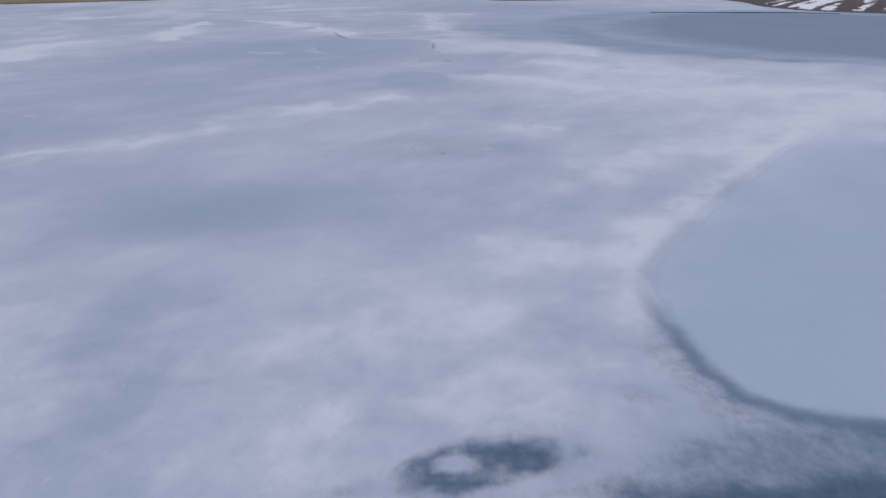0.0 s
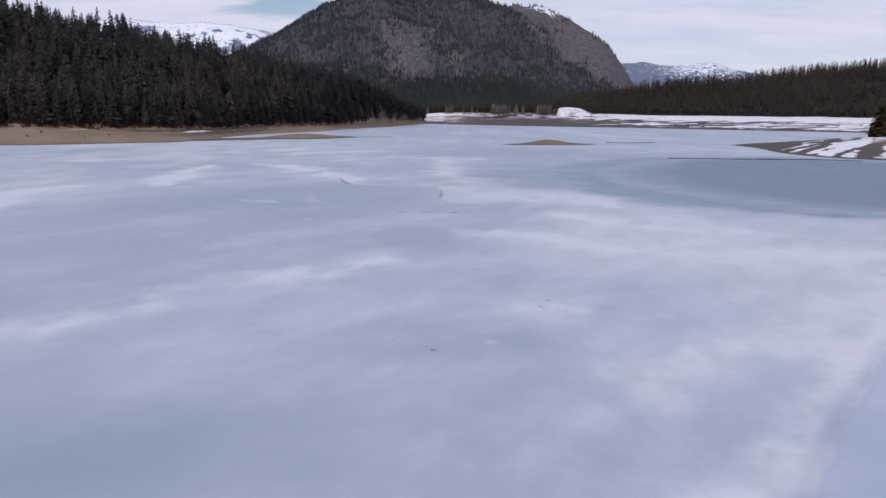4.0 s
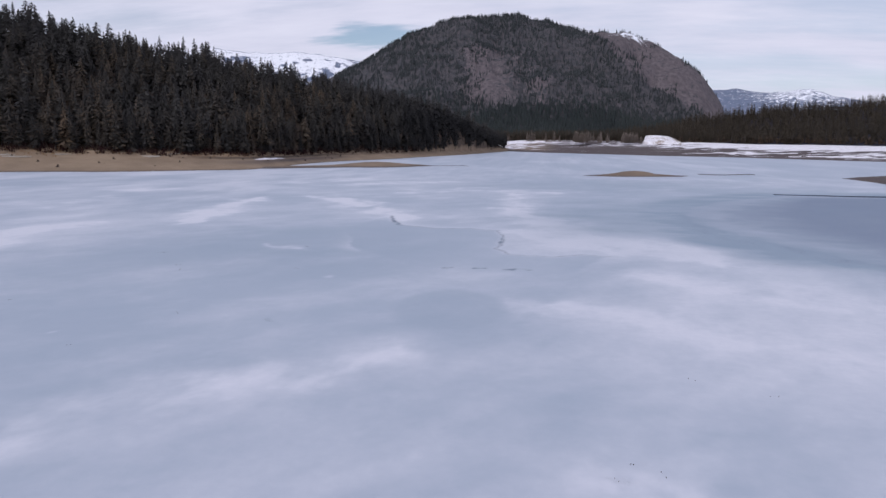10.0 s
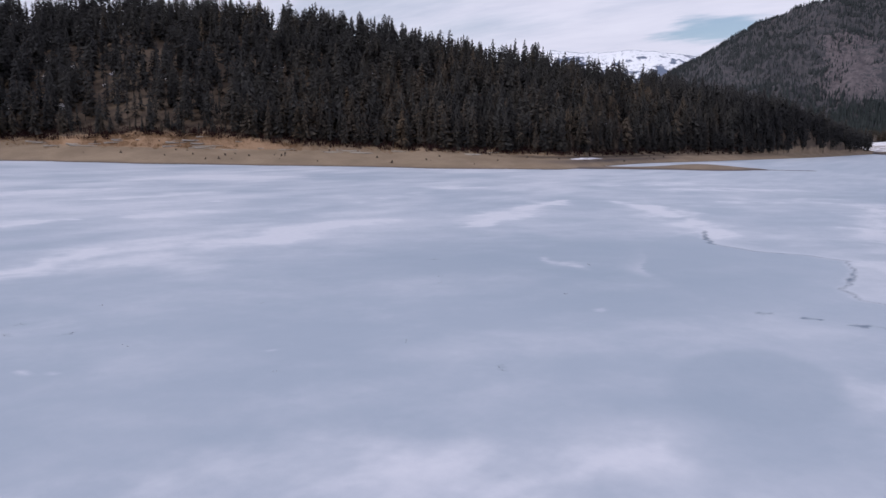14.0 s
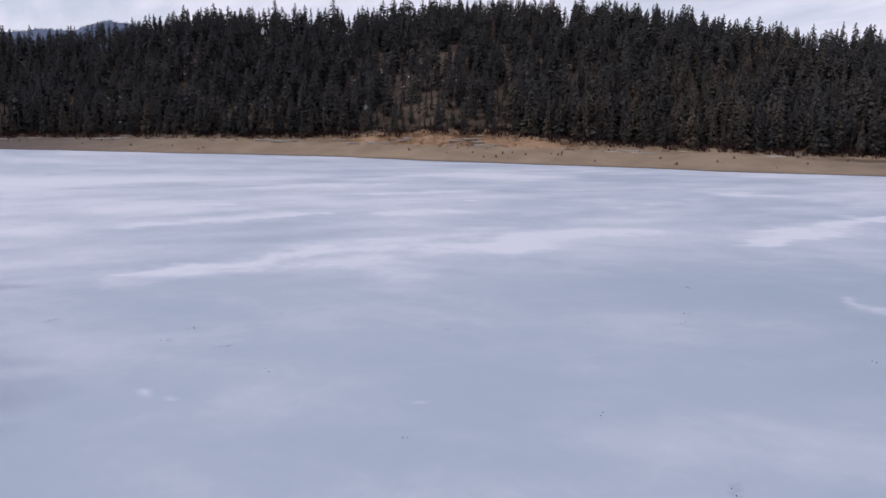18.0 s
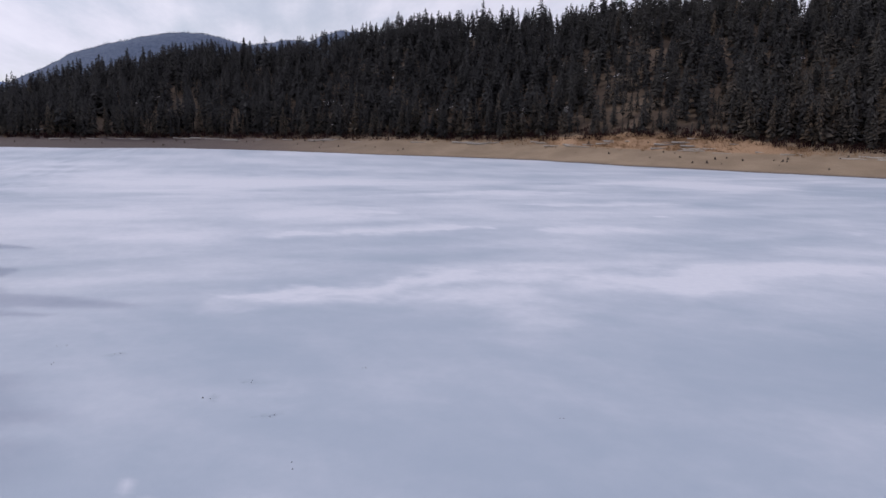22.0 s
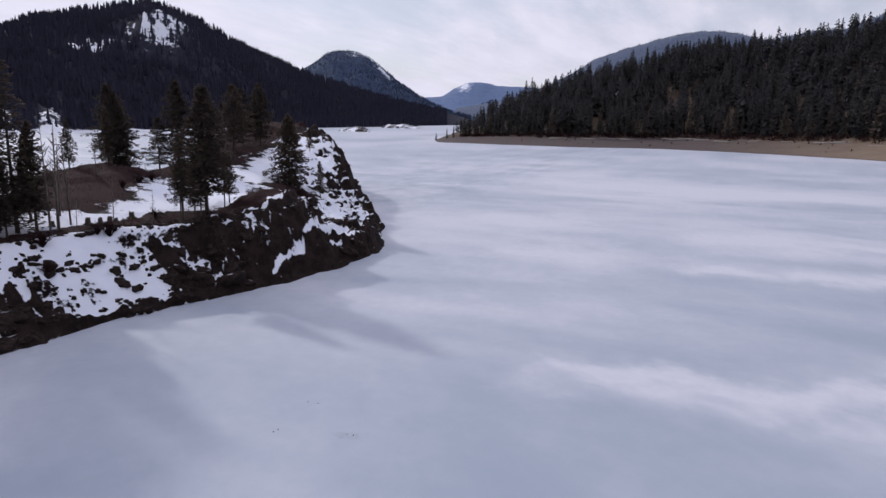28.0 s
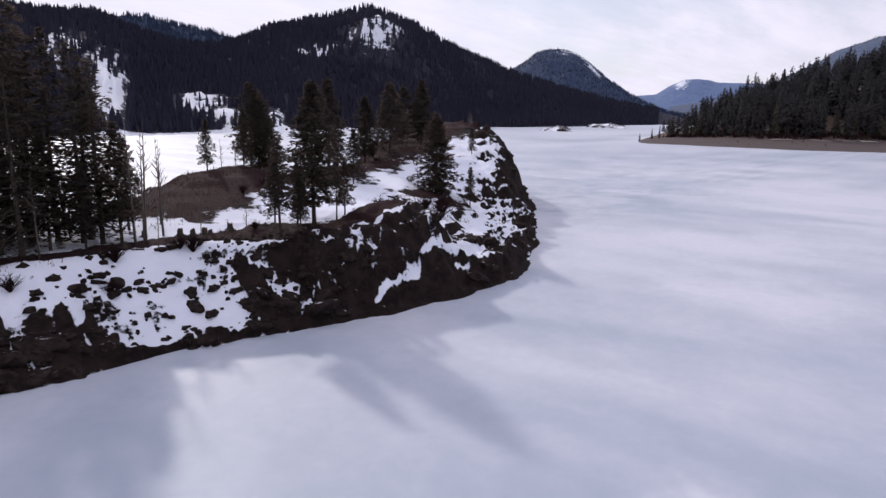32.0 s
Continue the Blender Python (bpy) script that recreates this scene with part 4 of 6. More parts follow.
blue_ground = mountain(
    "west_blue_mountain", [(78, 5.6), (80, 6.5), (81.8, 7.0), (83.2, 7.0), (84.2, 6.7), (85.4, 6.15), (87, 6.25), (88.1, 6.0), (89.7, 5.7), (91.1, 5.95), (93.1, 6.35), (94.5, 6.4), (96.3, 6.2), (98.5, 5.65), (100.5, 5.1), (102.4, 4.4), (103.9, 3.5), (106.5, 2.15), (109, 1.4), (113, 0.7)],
    [(78, 1900), (113, 2300)], [(78, 2900), (113, 3000)], MOUNTAIN_BLUE, "hazy blue distant wooded mountain behind the near hill", lambda A, T, X, Y: X * 0, lambda A, T, X, Y: X * 0, 241, 0.06, wood=0.0, hub=NARROWS)
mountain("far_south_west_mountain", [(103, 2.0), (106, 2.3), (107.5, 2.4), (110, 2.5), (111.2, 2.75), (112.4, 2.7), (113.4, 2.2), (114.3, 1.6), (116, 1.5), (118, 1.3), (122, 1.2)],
         [(103, 3300), (122, 3300)], [(103, 4300), (122, 4300)], MOUNTAIN_FAR, "far pale hazy blue mountain with a snow-dusted top",
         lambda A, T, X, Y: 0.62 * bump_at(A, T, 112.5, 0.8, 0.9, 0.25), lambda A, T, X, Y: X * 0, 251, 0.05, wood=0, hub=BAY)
mountain("north_snow_plateau", [(12, 4.8), (14.9, 6.0), (15.8, 6.2), (18, 6.45), (20.1, 6.55), (21.8, 6.4), (24.3, 6.4), (25.7, 6.55), (26.7, 6.4), (29, 6.2), (34, 6.0)], [(12, 3300), (34, 3300)], [(12, 4300), (34, 4300)],
         MOUNTAIN_SNOW, "far snow-covered plateau with dark rock bands", lambda A, T, X, Y: 0.50 + 0.14 * sstep(0.5, 0.8, T) - 0.34 * sstep(0.55, 0.75, fbm(A * 1.2, T * 22, 263, 4)) - 0.22 * sstep(0.95, 1.0, T), lambda A, T, X, Y: 0.3 + X * 0, 261, 0.05, wood=0)
mountain("north_east_snow_mountain", [(-34, 1.9), (-28, 2.4), (-24, 2.8), (-21.8, 3.25), (-20.3, 3.55), (-19, 4.05), (-17.3, 3.8), (-15.8, 3.8), (-14.2, 4.08), (-12.6, 4.0), (-8, 3.5)], [(-34, 3300), (-8, 3300)], [(-34, 4300), (-8, 4300)],
         MOUNTAIN_SNOW, "far hazy blue mountain half covered with snow", lambda A, T, X, Y: 0.31 + 0.26 * bump_at(A, T, -18.5, 0.9, 3.5, 0.3), lambda A, T, X, Y: 0.3 + X * 0, 271, 0.05, wood=0)


# ---- the rocky peninsula ----
LAND = [(-5, -60), (-14, 0), (-30, 28), (-50, 42), (-69, 46.5), (-85, 47.5), (-98, 51.2), (-111, 52), (-120, 51.2), (-129, 46.4), (-137, 41), (-150, 33), (-172, 18), (-190, 2), (-203, -18), (-195, -34),
        (-175, -28), (-150, -14), (-125, -6), (-105, 2), (-85, 10), (-65, 4), (-48, -16), (-36, -60)]
SCAR = [(-97.5, 50.2), (-102, 49.4), (-106, 48.8), (-110, 48.4), (-114, 47.6), (-117, 46.4)]
RIDGE = [(-90, 23), (-103, 15), (-128, 7), (-165, -8), (-190, -18)]


def outcrop(X, d):
    """Fingers of bare rock that reach up the snowy bank from the ice."""
    reach = 0.35 + 4.4 * sstep(0.50, 0.72, fbm(X / 2.1, X * 0 + 3.3, 321, 3)) + 0.5 * sstep(-82, -89, X)
    return sstep(1.2, -0.6, d - reach + 1.8 * (fbm(X / 1.6, d / 1.6, 323, 3) - 0.5)) * sstep(-97, -91, X) * (d > 0)


def land_height(X, Y):
    d = inside_distance(X + 2.6 * (fbm(X / 6, Y / 6, 301) - 0.5), Y + 2.6 * (fbm(X / 6, Y / 6, 302) - 0.5), LAND)
    top = curve([(-210, 11.6), (-190, 12.6), (-174, 13.2), (-164, 11.2), (-152, 9.2), (-140, 8.2), (-120, 7.4), (-104, 6.8), (-96, 6.2), (-60, 6.0), (0, 5)])(X)
    bank = curve([(-210, 6.5), (-175, 7.5), (-160, 7.5), (-150, 8), (-140, 9), (-115, 8), (-106, 5), (-94, 5), (-84, 8.5), (-60, 9.0), (0, 10)])(X)
    h = top * sstep(0, 1, np.clip(d / bank, 0, 1) * 0.8 + 0.1 * (d > 0)) / 0.897
    ledge = sstep(-108, -116, X) * sstep(-150, -138, X)
    h2 = 3.4 * np.clip(d / 2.2, 0, 1) + (top - 3.4) * sstep(4.5, 20, d)
    h = h * (1 - ledge) + h2 * ledge
    rd = polyline_distance(X, Y, RIDGE)
    lift = curve([(-200, 1.8), (-165, 2.2), (-128, 3.0), (-103, 3.6), (-95, 2.6), (-88, 0.8), (-82, 0.0), (0, 0)])(X)
    h = h + lift * np.exp(-(rd / 9.5) ** 2)
    h = h + 1.6 * np.exp(-((X + 107) / 5.0) ** 2 - ((Y - 42.5) / 3.5) ** 2)
    steep = np.exp(-((d - bank * 0.4) / (bank * 0.55)) ** 2) * (d > 0)
    craggy = sstep(-86, -96, X)
    blocky = np.abs(fbm(X / 3.2, Y / 3.2, 311, 4, 0.6) - 0.5) * 2
    h = h + steep * (blocky - 0.35) * (1.0 + 1.6 * craggy) + (fbm(X / 2.2, Y / 2.2, 315, 3) - 0.5) * 0.45 * sstep(0, 2, d)
    q = h / 1.7 + 2.0 * (fbm(X / 6, Y / 6, 319, 3) - 0.5)
    fr = q - np.floor(q)
    h = h + craggy * sstep(0.3, 1.5, d) * sstep(14, 8, d) * 1.1 * (0.5 - np.abs(fbm(X / 1.5, Y / 1.5, 313, 3) - 0.5) * 4).clip(-0.4, 0.5)
    stepped = 1.7 * (np.floor(q) + sstep(0.45, 0.85, fr) - 2.0 * (fbm(X / 6, Y / 6, 319, 3) - 0.5))
    h = h + (stepped - h) * 0.5 * craggy * sstep(22, 12, d)
    out = outcrop(X, d)
    h = h + 1.1 * out * (0.3 + 1.3 * blocky)
    tip = sstep(-134, -148, X) * sstep(0.3, 2, d) * sstep(15, 8, d)
    h = h + tip * (np.abs(fbm(X / 4.5, Y / 4.5, 317, 4, 0.6) - 0.5) * 7.0 - 0.9)
    return np.where(d > 0, np.maximum(h, 0.1), np.maximum(d * 1.5, -1.5)), d


def peninsula():
    xs = np.concatenate([np.arange(-215, -150, 0.7), np.arange(-150, -55, 0.42), np.arange(-55, 4, 1.2)])
    ys = np.concatenate([np.arange(-65, -30, 1.4), np.arange(-30, 26, 0.75), np.arange(26, 56, 0.4)])
    X, Y = np.meshgrid(xs, ys, indexing="ij")
    Z, d = land_height(X, Y)
    gx = np.gradient(Z, axis=0) / np.gradient(X, axis=0)
    gy = np.gradient(Z, axis=1) / np.gradient(Y, axis=1)
    slope = np.hypot(gx, gy)
    bank_zone = sstep(0, 4.5, X + 93 - 9 * (fbm(X / 3.5, Y / 3.5, 333) - 0.5))                       # the snowy boulder bank
    snow = 0.70 - 0.42 * sstep(0.5, 1.2, slope)
    patch = fbm(X / 3.6, Y / 3.6, 331, 5, 0.6)
    snow = snow + (patch - 0.5) * 0.95
    snow = snow + bank_zone * (0.46 - 1.02 * outcrop(X, d) * (0.55 + 0.9 * fbm(X / 1.3, Y / 1.3, 335)))
    dark_face = sstep(-90, -95, X) * sstep(-126, -118, X) * sstep(11, 6, d)
    ledges = sstep(0.6, 0.72, fbm(X / 4.2, Y / 2.2, 341, 4))
    snow = snow - 0.42 * dark_face * (1 - 0.9 * ledges * sstep(1.1, 0.6, slope)) - 0.25 * sstep(2.0, 0.2, d) * (1 - 0.85 * bank_zone)
    rd = polyline_distance(X, Y, RIDGE)
    mound = np.exp(-(rd / 9.5) ** 4) * sstep(-82, -88, X)
    edge = np.exp(-((d - 10.8) / 2.3) ** 2) * sstep(-100, -92, X) + 0.8 * np.exp(-((d - 9) / 3) ** 2) * sstep(-84, -92, X) * sstep(-112, -106, X)
    grass = np.clip(mound + edge + 0.9 * np.exp(-(((X + 130) / 7) ** 2 + ((Y - 29) / 4.5) ** 2)), 0, 1)
    snow = snow - 0.75 * mound - 1.0 * np.clip(edge, 0, 1) - 0.6 * np.exp(-(((X + 130) / 7) ** 2 + ((Y - 29) / 4.5) ** 2))
    snow = snow - 0.55 * sstep(-163, -176, X) * (0.4 + 1.1 * fbm(X / 4, Y / 4, 353)) * sstep(16, 9, d)
    litter = np.exp(-((X + 74) / 11) ** 2 - ((Y - 30) / 6) ** 2) * sstep(0.42, 0.56, fbm(X / 3.5, Y / 3.5, 349, 4))
    snow, grass = snow - 0.6 * litter, np.clip(grass + litter, 0, 1)
    snow = snow + 0.55 * np.exp(-((X + 97) / 4.5) ** 2) * sstep(0.48, 0.58, fbm(X / 2.8, Y / 1.6, 337, 4)) * sstep(0.8, 1.6, d) * sstep(11, 8, d)
    patchy = sstep(0.57, 0.64, fbm(X / 2.4, Y / 1.4, 343, 4))
    snow = np.maximum(snow, 0.60 * patchy * dark_face * sstep(1.0, 2.2, d))
    scar = polyline_distance(X + 1.2 * (fbm(X / 2, Y / 2, 345) - 0.5), Y, SCAR)
    snow = np.maximum(snow, 0.95 * np.exp(-(scar / (0.35 + 1.5 * sstep(-107, -114, X) * fbm(X / 1.5, Y / 1.5, 347))) ** 2) * sstep(0.5, 1.2, d))
    me = grid_mesh("peninsula", X, Y, Z, {"snow": snow, "grass": grass})
    return put("peninsula", me, ROCK_SNOW, None, "rocky peninsula of dark basalt with patchy snow and brown grass", "peninsula", "", "structure")


land = peninsula()


def land_z(x, y):
    return float(land_height(np.array([x]), np.array([y]))[0][0])


# ---- conifers ----
def conifer_arrays(boughs, seed, spread=0.17, bare=0.08, trunk_sides=5, dome=1.0):
    """One fir of unit height: drooping boughs set all the way up. Arrays of points and triangles, crown then trunk."""
    rnd = random.Random(seed)
    pts, tris, tint = [], [], []
    lop = rnd.uniform(0, 6.28)
    for i in range(boughs):
        f = ((i + rnd.random()) / boughs) ** 1.02
        z = bare + (0.985 - bare) * f
        a = i * 2.399 + rnd.uniform(-0.6, 0.6)
        r = spread * ((1 - f) ** (0.62 * dome) * (0.55 + 0.45 * min(1, f * 5 + 0.25)) + 0.05) * rnd.uniform(0.5, 1.2) * (1 + 0.18 * math.cos(a - lop))
        w = r * rnd.uniform(0.11, 0.27) + 0.004
        drop = r * rnd.uniform(-0.25, 0.75) + 0.01
        c, s = math.cos(a), math.sin(a)
        b = len(pts)
        pts += [(c * r * 0.1, s * r * 0.1, z + 0.015), (c * r * 0.6 - s * w, s * r * 0.6 + c * w, z - drop * 0.8), (c * r, s * r, z - drop * rnd.uniform(0.5, 1.1)), (c * r * 0.6 + s * w, s * r * 0.6 - c * w, z - drop * 0.8)]
        tris += [(b, b + 1, b + 2), (b, b + 2, b + 3)]
        # tint rises from the root of the bough to its tip
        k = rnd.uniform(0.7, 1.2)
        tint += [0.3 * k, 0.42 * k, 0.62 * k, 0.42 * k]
    b = len(pts)
    pts += [(0, 0, 1.0), (0.02, 0, 0.95), (-0.01, 0.017, 0.95), (-0.01, -0.017, 0.95)]
    tris += [(b, b + 1, b + 2), (b, b + 2, b + 3), (b, b + 3, b + 1)]
    tint += [0.5] * 4
    crown = (np.array(pts), np.array(tris), np.array(tint))
    pts, tris = [], []
    for k in range(trunk_sides):
        a = 6.2832 * k / trunk_sides
        pts += [(0.013 * math.cos(a), 0.013 * math.sin(a), -0.06), (0.004 * math.cos(a), 0.004 * math.sin(a), 0.9)]
    for k in range(trunk_sides):
        a, b = 2 * k, 2 * ((k + 1) % trunk_sides)
        tris += [(a, b, b + 1), (a, b + 1, a + 1)]
    return crown, (np.array(pts), np.array(tris))


def forest(name, shapes, x, y, z, h, fat, mats, label, rnd, tone):
    """Many trees joined into one mesh."""
    pick = rnd.integers(0, len(shapes), len(x))
    P, T, C, base = [], [], [], 0
    for k, (pts, tris, tint) in enumerate(shapes):
        at = np.nonzero(pick == k)[0]
        if not len(at):
            continue
        a = rnd.uniform(0, 6.2832, len(at))
        c, s = np.cos(a) * fat[at] * h[at], np.sin(a) * fat[at] * h[at]
        lean = rnd.normal(0, 0.012, (2, len(at)))
        px = c[:, None] * pts[:, 0] - s[:, None] * pts[:, 1] + x[at, None] + lean[0][:, None] * h[at, None] * pts[:, 2]
        py = s[:, None] * pts[:, 0] + c[:, None] * pts[:, 1] + y[at, None] + lean[1][:, None] * h[at, None] * pts[:, 2]
        pz = h[at, None] * pts[:, 2] + z[at, None]
        P.append(np.stack([px, py, pz], -1).reshape(-1, 3))
        T.append((tris[None] + (np.arange(len(at)) * len(pts))[:, None, None] + base).reshape(-1, 3))
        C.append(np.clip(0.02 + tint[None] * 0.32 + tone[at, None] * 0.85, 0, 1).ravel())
        base += len(at) * len(pts)
    me = mesh_from(name, np.concatenate(P), np.concatenate(T), {"tint": np.concatenate(C)})
    return put(name, me, mats, None, label, "forest", "", "stuff")


def with_trunk(shape):
    """Crown and trunk in one, for woods seen from afar."""
    (p, t, c), (q, u) = shape
    return np.concatenate([p, q]), np.concatenate([t, u + len(p)]), np.concatenate([c, np.zeros(len(q))])


def spire_arrays(seed, spread):
    """A small uneven spire of three skirts, for woods on the far slopes."""
    rnd = random.Random(seed)
    pts, tris, tint = [], [], []
    for low, high, wide in ((0.04, 0.55, 1.0), (0.32, 0.80, 0.78), (0.6, 1.0, 0.48)):
        b = len(pts)
        pts.append((rnd.uniform(-0.01, 0.01), rnd.uniform(-0.01, 0.01), high))
        tint.append(0.35)
        for k in range(6):
            a, r = 1.0472 * (k + rnd.uniform(-0.25, 0.25)), spread * wide * rnd.uniform(0.7, 1.2)
            pts.append((math.cos(a) * r, math.sin(a) * r, low + rnd.uniform(-0.05, 0.06)))
            tint.append(rnd.uniform(0.35, 0.75))
        tris += [(b, b + 1 + k, b + 1 + (k + 1) % 6) for k in range(6)]
    return np.array(pts), np.array(tris), np.array(tint)


rng = np.random.default_rng(7)
mid_shapes = [with_trunk(conifer_arrays(124, 20 + k, sp)) for k, sp in enumerate((0.16, 0.19, 0.21, 0.17, 0.24, 0.20))]
pine_shapes = [with_trunk(conifer_arrays(104, 30 + k, sp, 0.30, dome=0.8)) for k, sp in enumerate((0.15, 0.18, 0.21))]
far_shapes = [spire_arrays(40 + k, sp) for k, sp in enumerate((0.13, 0.16, 0.19, 0.15))]

# west hillside woods
n = 9000
az = np.concatenate([rng.uniform(3.5, 109.0, n - 1700), rng.uniform(3.0, 19, 1700)])
u = BEACH_WIDE + 2 - 12 * sstep(14, 6, az) * rng.uniform(0, 1, n) + rng.uniform(0, 1, n) ** 0.9 * np.where(np.arange(n) < n - 1700, 300, ridge_out(az) + 10)
keep = (u < ridge_out(az) + 30) & ((u < ridge_out(az) - 70) | (az < 13) | (rng.uniform(0, 1, n) < 0.5)) & (rng.uniform(0, 1, n) > clearing(az, u) * 0.62)
az, u = az[keep], u[keep]
tx, ty = polar(az, SHORE(az) + u)
tz = hill_height(az, u)
th = rng.triangular(9, 19, 30, len(az)) * (0.85 + 0.15 * sstep(46, 60, u)) * (0.8 + 0.4 * fbm(tx / 25, ty / 25, 403))
th = np.where((np.abs(az - 56.5) < 5.5) & (u < 68), th * 0.75, th) * (1 - 0.28 * clearing(az, u))
# Random tone, browner trees, and sunlit north against backlit west put into the colour.
tone = np.clip(fbm(tx / 70, ty / 70, 401) * 0.9 - 0.27 + rng.normal(0, 0.13, len(az)) + 0.22 * np.exp(-((az - 45) / 10) ** 2) * sstep(170, 60, u) + 0.25 * sstep(53, 42, az) * sstep(230, 90, u) - 0.34 * sstep(54, 70, az) - 0.18 * sstep(88, 98, az), 0, 1)
th = th * (1 - 0.55 * sstep(102.5, 110, az))
crest = u > ridge_out(az) - 45
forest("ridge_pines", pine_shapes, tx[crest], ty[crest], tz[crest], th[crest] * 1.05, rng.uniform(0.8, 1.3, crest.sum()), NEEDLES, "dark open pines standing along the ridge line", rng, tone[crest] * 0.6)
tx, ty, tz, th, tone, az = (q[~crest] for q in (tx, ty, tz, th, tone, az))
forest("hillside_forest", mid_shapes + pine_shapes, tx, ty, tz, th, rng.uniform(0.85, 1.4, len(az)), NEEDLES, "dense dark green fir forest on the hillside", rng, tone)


def slope_wood(name, ground, count, a0, a1, t0, t1, hs, label, thin=lambda a, t: 0, shapes=far_shapes, mats=SLOPE_NEEDLES, glow=0.0):
    a, t = rng.uniform(a0, a1, count), rng.uniform(t0, t1, count)
    ok = rng.uniform(0, 1, count) > thin(a, t)
    a, t = a[ok], t[ok]
    x, y, z = ground(a, t)
    h = rng.uniform(hs[0], hs[1], len(a))
    tone = np.clip(fbm(x / 120, y / 120, 411) - 0.2 + rng.normal(0, 0.18, len(a)) + glow, 0, 1)
    forest(name, shapes, x, y, z - 1.0, h, rng.uniform(0.8, 1.3, len(a)), mats, label, rng, tone)


# Needles of the distant slopes, with blue haze put into their colour.
BLUE_NEEDLES = needle_material("haze_tinted_fir_needles", (0.048, 0.068, 0.115), (0.066, 0.09, 0.145))
CONE_NEEDLES = needle_material("haze_blue_fir_needles", (0.044, 0.063, 0.112), (0.062, 0.085, 0.142))
slope_wood("north_mountain_forest", north_ground, 24000, -13.5, 17, 0.0, 1.0, (6, 14), "thin fir forest over the mountain flank",
           lambda a, t: 0.18 + 2.0 * (0.5 - fbm(a / 1.3 + t * 2.5, t * 6, 431, 4)) + 0.65 * scree(a, t) + 0.6 * bump_at(a, t, -6.4, 0.85, 2.4, 0.10) + 0.93 * cliff(a, t) * np.maximum(sstep(1.0, 0.9, t), sstep(-6, -8, a)) - 0.7 * sstep(0.34, 0.2, t))
slope_wood("mountain_foot_forest", north_ground, 6500, -13, 17, 0.0, 0.30, (11, 22), "dark green fir forest along the foot of the mountain", lambda a, t: 0.9 * sstep(0.17, 0.30, t + 0.16 * (fbm(a * 0.9, t * 4, 437, 3) - 0.5)), mats=needle_material("foot_fir_needles", (0.038, 0.048, 0.051), (0.084, 0.094, 0.094)))
brush_shapes = [with_trunk(conifer_arrays(40, 80 + k, sp)) for k, sp in enumerate((0.15, 0.19, 0.23, 0.27))]
slope_wood("north_east_forest", right_ground, 12000, -44, 6, 0.0, 1.0, (8, 25), "olive brown fir forest behind the flats", lambda a, t: 0.6 * sstep(0.5, 0.62, fbm(a * 1.5, t * 5, 433, 3)) * sstep(0.3, 0.05, t), shapes=brush_shapes, mats=needle_material("olive_fir_needles", (0.046, 0.041, 0.036), (0.112, 0.092, 0.070)), glow=0.15)
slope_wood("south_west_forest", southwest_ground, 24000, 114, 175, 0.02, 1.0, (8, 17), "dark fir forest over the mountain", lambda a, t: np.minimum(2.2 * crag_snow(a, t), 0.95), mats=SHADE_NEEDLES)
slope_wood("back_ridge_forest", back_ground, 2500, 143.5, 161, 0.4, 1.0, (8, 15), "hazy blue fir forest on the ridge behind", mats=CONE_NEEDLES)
slope_wood("cone_mountain_forest", cone_ground, 6000, 112, 128, 0.02, 1.0, (5, 10), "hazy blue fir forest over the cone mountain", lambda a, t: 0.85 * bump_at(a, t, 120.6, 0.92, 1.3, 0.07) + 0.7 * bump_at(a, t, 119.0, 0.8, 0.9, 0.1), mats=CONE_NEEDLES)
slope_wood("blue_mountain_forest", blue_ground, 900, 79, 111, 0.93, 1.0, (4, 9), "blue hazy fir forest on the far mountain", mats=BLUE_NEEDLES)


# ---- single trees ----
def tube(bm, pts, radii, sides=6, cap=True):
    """A tapered tube through a few points."""
    rings = []
    for k, (p, r) in enumerate(zip(pts, radii)):
        p = Vector(p)
        d = (Vector(pts[min(k + 1, len(pts) - 1)]) - Vector(pts[max(k - 1, 0)])).normalized()
        side = d.orthogonal().normalized()
        other = d.cross(side)
        rings.append([bm.verts.new(p + (side * math.cos(6.2832 * i / sides) + other * math.sin(6.2832 * i / sides)) * r) for i in range(sides)])
    for a, b in zip(rings[:-1], rings[1:]):
        for i in range(sides):
            bm.faces.new((a[i], a[(i + 1) % sides], b[(i + 1) % sides], b[i]))
    if cap:
        bm.faces.new(rings[-1])
        bm.faces.new(rings[0][::-1])


def mesh_of(name, bm, mat, smooth=False):
    me = bpy.data.meshes.new(name)
    bm.to_mesh(me)
    bm.free()
    if smooth:
        me.polygons.foreach_set("use_smooth", [True] * len(me.polygons))
    me.materials.append(mat)
    return me


def base_empty(name, label, category, group=""):
    return tagged(new(name), label, category, group)


